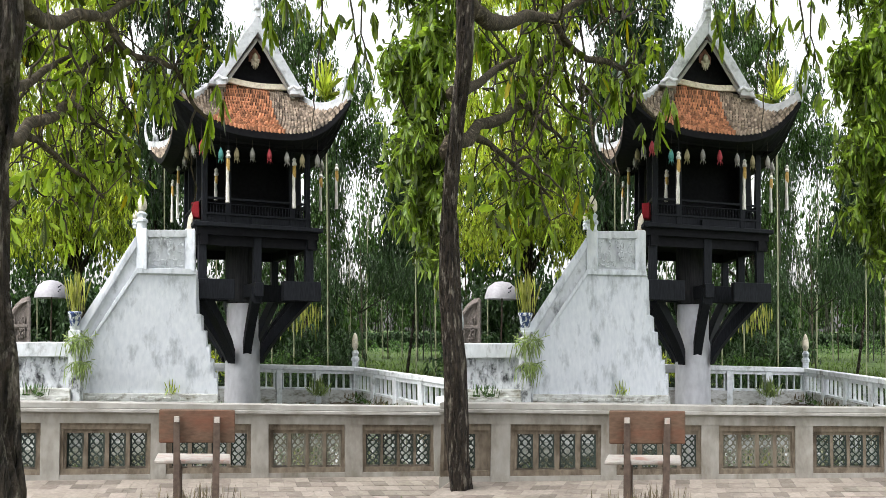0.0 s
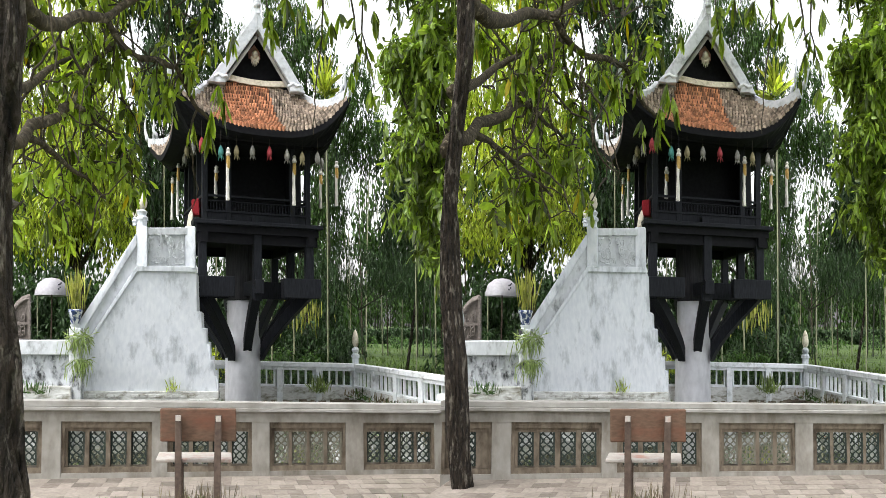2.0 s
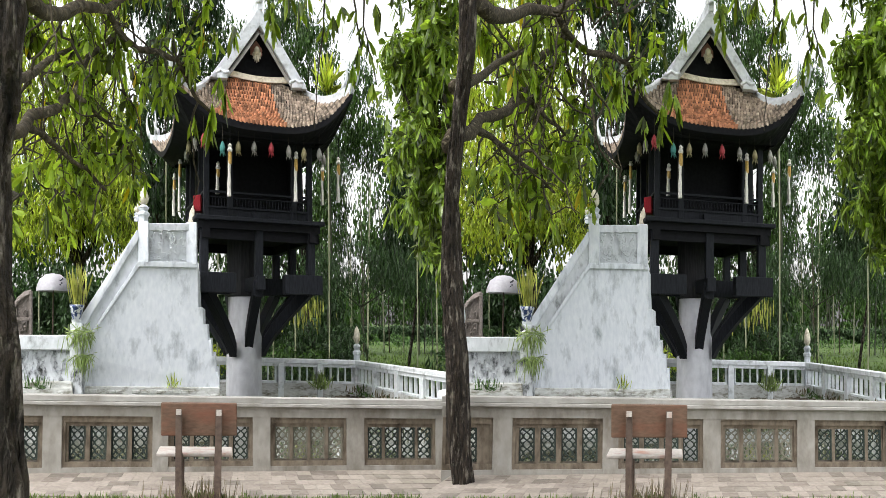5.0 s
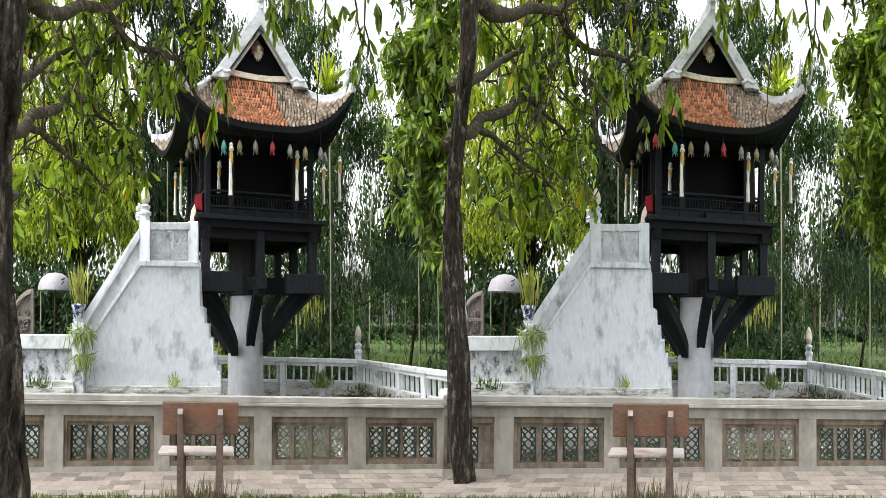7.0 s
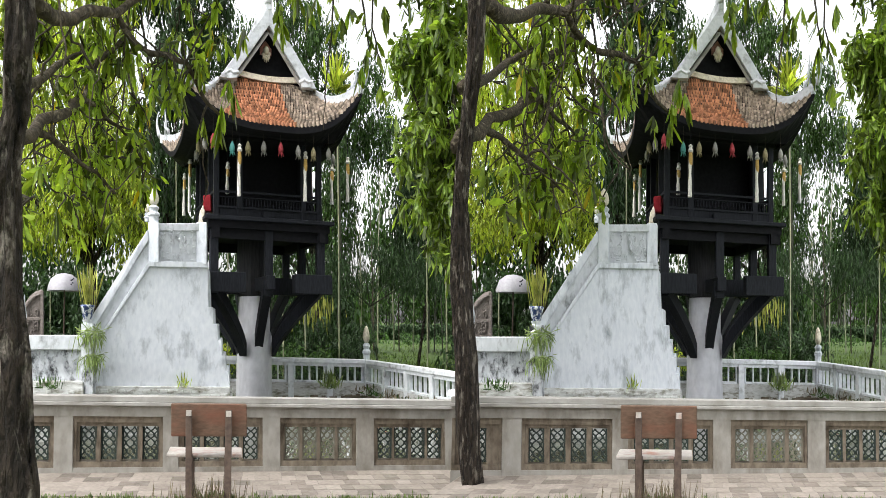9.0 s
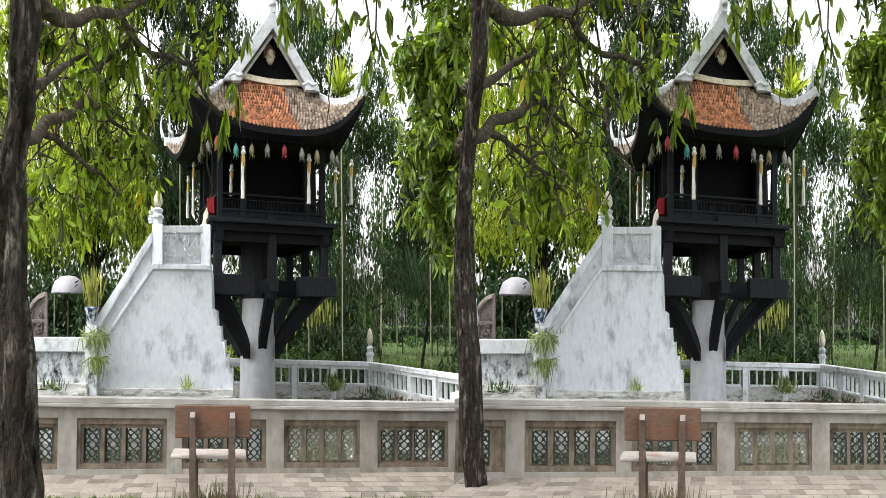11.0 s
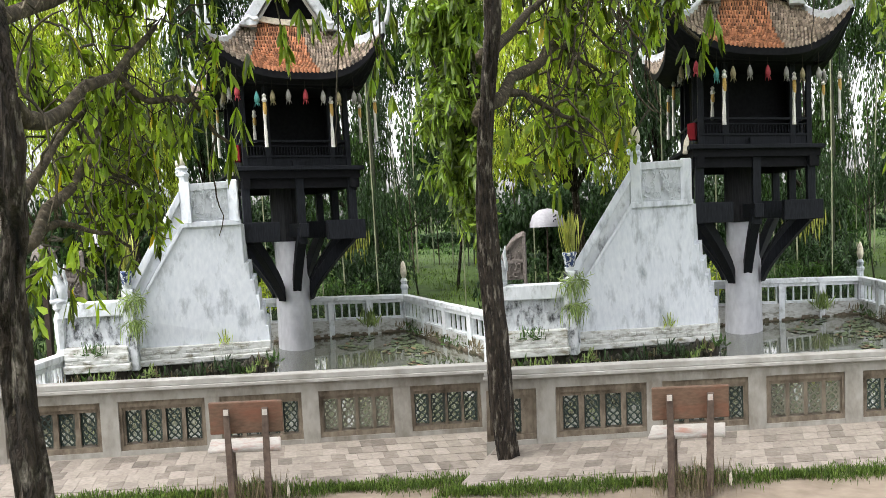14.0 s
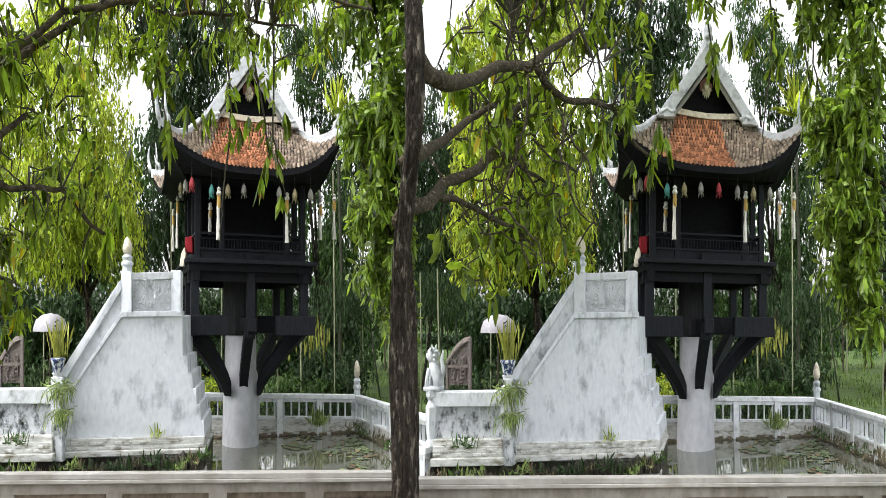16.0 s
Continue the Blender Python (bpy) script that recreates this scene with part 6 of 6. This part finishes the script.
def build_far_trees():
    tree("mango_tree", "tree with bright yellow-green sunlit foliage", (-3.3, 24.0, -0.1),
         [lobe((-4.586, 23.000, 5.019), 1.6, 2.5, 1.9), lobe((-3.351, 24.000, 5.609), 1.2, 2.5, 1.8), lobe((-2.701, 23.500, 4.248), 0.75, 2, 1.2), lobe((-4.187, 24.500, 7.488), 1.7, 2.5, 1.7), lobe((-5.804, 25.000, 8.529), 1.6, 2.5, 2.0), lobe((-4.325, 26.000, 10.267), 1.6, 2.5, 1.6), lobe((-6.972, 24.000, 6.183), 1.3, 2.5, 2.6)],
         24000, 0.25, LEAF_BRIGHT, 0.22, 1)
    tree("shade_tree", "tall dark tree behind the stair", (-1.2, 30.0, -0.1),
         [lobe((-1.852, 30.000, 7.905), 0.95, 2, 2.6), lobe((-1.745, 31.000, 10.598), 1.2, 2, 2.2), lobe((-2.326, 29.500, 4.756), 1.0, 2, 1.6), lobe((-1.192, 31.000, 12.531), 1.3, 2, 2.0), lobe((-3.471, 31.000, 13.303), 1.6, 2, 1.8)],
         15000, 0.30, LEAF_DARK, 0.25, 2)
    tree("willow_tree", "tall feathery green tree behind the pagoda", (3.2, 33.0, -0.1),
         [lobe((3.051, 33.000, 10.786), 1.1, 2, 1.5), lobe((2.594, 33.500, 12.172), 0.7, 2, 1.2), lobe((3.936, 33.000, 8.555), 1.1, 2, 1.6), lobe((4.928, 33.000, 8.155), 0.75, 2, 1.5), lobe((3.506, 32.000, 5.042), 0.7, 2, 2.0), lobe((3.65, 33.0, 6.9), 0.6, 2, 1.4), lobe((2.014, 34.000, 13.389), 0.6, 2, 1.5), lobe((1.113, 32.000, 4.076), 1.2, 2, 1.6), lobe((4.889, 34.000, 10.231), 0.6, 2, 0.8), lobe((0.157, 34.000, 9.380), 1.5, 2, 3.5)],
         26000, 0.25, LEAF_MID, 0.2, 3, (0.2, 1.3), 0.36)
    tree("shade_tree", "dark evergreen tree over the lawn", (6.6, 34.0, -0.1),
         [lobe((6.568, 34.000, 4.859), 0.85, 2, 2.2), lobe((7.732, 35.000, 6.858), 1.5, 2, 2.2), lobe((6.277, 35.000, 8.129), 0.9, 2, 1.0), lobe((8.702, 34.000, 4.865), 1.6, 2, 2.6), lobe((8.222, 36.000, 10.305), 1.3, 2, 2.2)],
         18000, 0.29, LEAF_DARK, 0.09, 4, (0.2, 1.35), 0.36)
    tree("bamboo_clump", "clump of thin dark bamboo stems with drooping leaves", (4.6, 30.0, -0.1),
         [lobe((4.082, 30.000, 3.390), 1.0, 2, 0.9), lobe((5.331, 30.000, 3.215), 0.9, 2, 0.8), lobe((2.907, 29.000, 2.981), 0.7, 2, 0.9), lobe((6.691, 30.500, 3.246), 1.0, 2, 0.9), lobe((3.744, 30.000, 6.095), 0.35, 1, 1.2)],
         6500, 0.22, LEAF_DARK, 0.05, 5, (0.5, 1.45), 0.2, STEM)
    rng = random.Random(6)
    cl = thing("bamboo", (14.0, 90.0, -0.1), "fan of tall leaning dark bamboo canes", "bamboo")
    for i in range(34):
        x = 9.4 + 11.0 * rng.random()
        lean = rng.uniform(-1.5, 3.6)
        y = 88 + 6 * rng.random()
        hgt = rng.uniform(13.0, 22.0)
        part("stem", Shape().tube([(x, y, -0.1), (x + lean * 0.15, y, hgt * 0.4), (x + lean * 0.5, y, hgt * 0.75), (x + lean, y, hgt)], [0.11, 0.095, 0.07, 0.035], 5), STEM, cl)
    for i in range(15):
        x, y = 6.2 + 0.55 * i + rng.uniform(-0.3, 0.3), rng.uniform(44, 58)
        x *= y / 50
        lean, hgt = rng.uniform(-0.5, 0.7), rng.uniform(8.0, 13.0)
        w = thing("slender_tree", (x, y, -0.1), "slender pale trunk standing among the far bushes", "tree", "slender trunks")
        part("trunk", Shape().tube([(x, y, -0.1), (x + lean * 0.2, y, hgt * 0.4), (x + lean, y, hgt)], [0.075, 0.06, 0.03], 6, wobble=0.2), rng.choice((BAMBOO, STEM, BRANCH)), w)
        tw = np.random.default_rng(200 + i)
        q = np.array([(x + lean, y, hgt)] * 90) + tw.normal(size=(90, 3)) * np.array([0.3, 0.6, 0.9])
        v, f = leaves(tw, q, tw.uniform(0, 6.28, 90), tw.uniform(0.2, 1.3, 90), tw.uniform(0.25, 0.45, 90), 0.14)
        cloud("crown", v, f, LEAF_MID, w)
    # far wood that closes the garden
    rg = np.random.default_rng(9)
    lobes = []
    for i in range(16):
        x = -13 + 1.9 * i
        if x < 6.5:
            lobes.append((x, 52 + rg.uniform(-4, 4), 1.2 + rg.uniform(0.0, 1.0), 1.6, 3, 1.3 + rg.uniform(0, 1.2)))
        else:
            lobes.append((x * 1.75, 96 + rg.uniform(-4, 4), 3.4 + rg.uniform(0.0, 1.5), 2.6, 4, 2.2 + rg.uniform(0, 1.6)))
    for x, z, r in ((-9, 7, 3.2), (-5.5, 9, 3.0), (-2, 7.5, 2.6), (1.5, 9.5, 2.6), (9.5, 6.5, 2.6), (12.5, 9, 3.0), (4.2, 5.5, 1.6)):
        lobes.append((x, 50, z, r, 3, r * 1.3))
    pts = own_side(in_lobes(rg, lobes, 9000))
    b = np.repeat(pts, 4, 0) + rg.normal(size=(len(pts) * 4, 3)) * np.array([0.2, 0.4, 0.4])
    m = len(b)
    v, f = leaves(rg, b, rg.uniform(0, 6.28, m), rg.uniform(0.2, 1.3, m), rg.uniform(0.3, 0.55, m), 0.28)
    tagged(cloud("far_wood", v, f, LEAF_MID, None, "belt of green trees beyond the lawn"), category="trees", kind="stuff")
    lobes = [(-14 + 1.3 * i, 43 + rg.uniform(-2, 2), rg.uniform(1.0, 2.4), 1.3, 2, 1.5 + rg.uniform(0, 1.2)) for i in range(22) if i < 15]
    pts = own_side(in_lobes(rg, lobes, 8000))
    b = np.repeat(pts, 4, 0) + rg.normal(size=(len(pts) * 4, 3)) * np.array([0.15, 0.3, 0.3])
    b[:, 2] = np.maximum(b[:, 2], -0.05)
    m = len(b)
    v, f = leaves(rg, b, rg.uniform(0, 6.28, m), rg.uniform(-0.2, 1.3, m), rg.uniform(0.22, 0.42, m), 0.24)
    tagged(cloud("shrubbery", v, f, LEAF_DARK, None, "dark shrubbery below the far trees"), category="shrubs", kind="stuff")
    pts = own_side(in_lobes(rg, [(9.5 + 1.6 * i, 92 + rg.uniform(-3, 3), rg.uniform(2.2, 4.4), 2.0, 2, 2.2) for i in range(9)], 1100))
    b = np.repeat(pts, 4, 0) + rg.normal(size=(len(pts) * 4, 3)) * np.array([0.2, 0.4, 0.4])
    m = len(b)
    v, f = leaves(rg, b, rg.uniform(0, 6.28, m), rg.uniform(0.2, 1.3, m), rg.uniform(0.35, 0.6, m), 0.3)
    tagged(cloud("far_bushes", v, f, LEAF_MID, None, "dark bushes below the bamboo"), category="shrubs", kind="stuff")
    # tufts of longer grass on the lawn, and low scrub before the hedge
    m = 7000
    gy = 22.5 + 42.0 * rg.random(m) ** 1.5
    pts = own_side(np.stack([rg.uniform(0.02, 0.24, m) * gy + 0.8, gy, np.full(m, -0.1)], 1))
    pts = pts[np.array([noise.noise(Vector((p[0] * 0.9, p[1] * 0.25, 3.0))) > -0.1 for p in pts])]
    m = len(pts)
    v, f = leaves(rg, pts, rg.uniform(0, 6.28, m), -rg.uniform(0.6, 1.4, m), rg.uniform(0.12, 0.4, m), 0.05)
    tagged(cloud("lawn_grass", v, f, GRASS, None, "tufts of longer grass on the lawn"), category="grass", kind="stuff")
    pts = own_side(in_lobes(rg, [(5.0 + 1.5 * i, 70 + rg.uniform(-4, 4), 0.2, 0.9, 2, 0.35 + rg.uniform(0, 0.5)) for i in range(10)], 1500))
    pts[:, 2] = np.maximum(pts[:, 2], -0.08)
    m = len(pts)
    v, f = leaves(rg, pts, rg.uniform(0, 6.28, m), rg.uniform(-1.0, 1.0, m), rg.uniform(0.25, 0.5, m), 0.2)
    tagged(cloud("scrub", v, f, LEAF_MID, None, "low green scrub on the lawn before the hedge"), category="shrubs", kind="stuff")
    # clipped hedge and shrubs
    pts = own_side(np.stack([rg.uniform(5.0, 24.0, 9000), rg.uniform(84, 86, 9000), rg.uniform(-0.1, 1.25, 9000)], 1))
    m = len(pts)
    v, f = leaves(rg, pts, rg.uniform(0, 6.28, m), rg.uniform(-0.6, 1.2, m), rg.uniform(0.3, 0.6, m), 0.3)
    tagged(cloud("hedge", v, f, LEAF_DARK, None, "low dark clipped hedge across the lawn"), category="hedge", kind="stuff")
    for i, (p, r, h, mt) in enumerate((((1.646, 24.500, 0.732), 0.7, 0.9, LEAF_MID), ((2.493, 25.000, 0.717), 0.55, 0.8, LEAF_MID), ((2.995, 25.500, 0.701), 0.6, 1.1, LEAF_DARK), ((2.374, 27.000, 0.648), 0.5, 1.4, LEAF_DARK),
                                       ((-0.444, 24.000, 0.744), 0.5, 1.0, LEAF_BRIGHT), ((-4.709, 22.000, 1.319), 0.9, 1.6, LEAF_DARK), ((-3.833, 23.000, 1.310), 0.8, 1.5, LEAF_DARK), ((-2.625, 22.000, 1.325), 0.7, 1.3, LEAF_MID), ((-2.260, 25.000, 3.072), 0.9, 3.4, LEAF_DARK), ((0.75, 27.000, 1.9), 1.1, 4.6, LEAF_DARK), ((0.131, 26.000, 1.902), 1.2, 1.8, LEAF_DARK), ((-4.464, 21.000, 2.825), 0.35, 0.5, LEAF_BRIGHT), ((-1.129, 20.500, 3.725), 0.35, 2.7, LEAF_MID), ((2.408, 26.500, 0.665), 0.85, 1.7, LEAF_DARK), ((3.588, 27.500, 0.634), 0.6, 1.5, LEAF_DARK), ((-5.081, 19.000, 1.351), 0.8, 2.2, LEAF_DARK), ((-5.560, 18.000, 1.361), 0.9, 2.6, LEAF_DARK), ((-5.846, 24.000, 1.293), 0.9, 2.6, LEAF_MID))):
        if garden == "east" and p[0] < -0.225 * p[1]:
            continue
        t = thing("shrub", (p[0], p[1], -0.1), "bushy green shrub beyond the balustrade" if i < 5 else "shady green shrub behind the wall", "shrub")
        m = 900
        q = in_lobes(rg, [(p[0], p[1], h * 0.5, r, r * 1.4, h * 0.62)], m // 3, 0.0)
        b = np.repeat(q, 3, 0) + rg.normal(size=(len(q) * 3, 3)) * 0.06
        b[:, 2] = np.maximum(b[:, 2], -0.08)
        v, f = leaves(rg, b, rg.uniform(0, 6.28, len(b)), rg.uniform(-0.5, 1.2, len(b)), rg.uniform(0.15, 0.32, len(b)), 0.09)
        cloud("foliage", v, f, mt, t)
        sh = Shape()
        for j in range(5):
            sh.tube([(p[0], p[1], -0.1), (p[0] + r * 0.4 * math.cos(j * 1.3), p[1] + r * 0.4 * math.sin(j * 1.3), h * 0.55)], [0.03, 0.012], 5)
        part("stems", sh, TWIG, t)
    # banana plant behind the roof
    p = (3.312, 30.000, 8.932)
    bt = thing("palm_tree", (p[0], p[1], -0.1), "palm with a tuft of yellow-green fronds", "palm")
    part("trunk", Shape().tube([(p[0], p[1], -0.1), (p[0] + 0.1, p[1], 4), (p[0], p[1], p[2] - 0.2)], [0.14, 0.11, 0.08], 8), STEM, bt)
    m = 60
    v, f = leaves(rg, np.array([p] * m) + rg.normal(size=(m, 3)) * 0.1, rg.uniform(0, 6.28, m), -rg.uniform(0.3, 1.5, m), rg.uniform(0.8, 1.7, m), 0.2)
    cloud("fronds", v, f, LEAF_BRIGHT, bt)


for garden in ("west", "east"):
    reach = 1.09
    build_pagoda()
    build_hangings()
    reach = 1.0
    build_stair()
    build_low_wall()
    build_pond_edge()
    build_potted_plant()
    build_bench()
    build_small_things()
    build_side_things()
    build_far_trees()
    build_right_tree()
    build_near_tree()
    build_turf()
    build_near_fence()
    build_path()
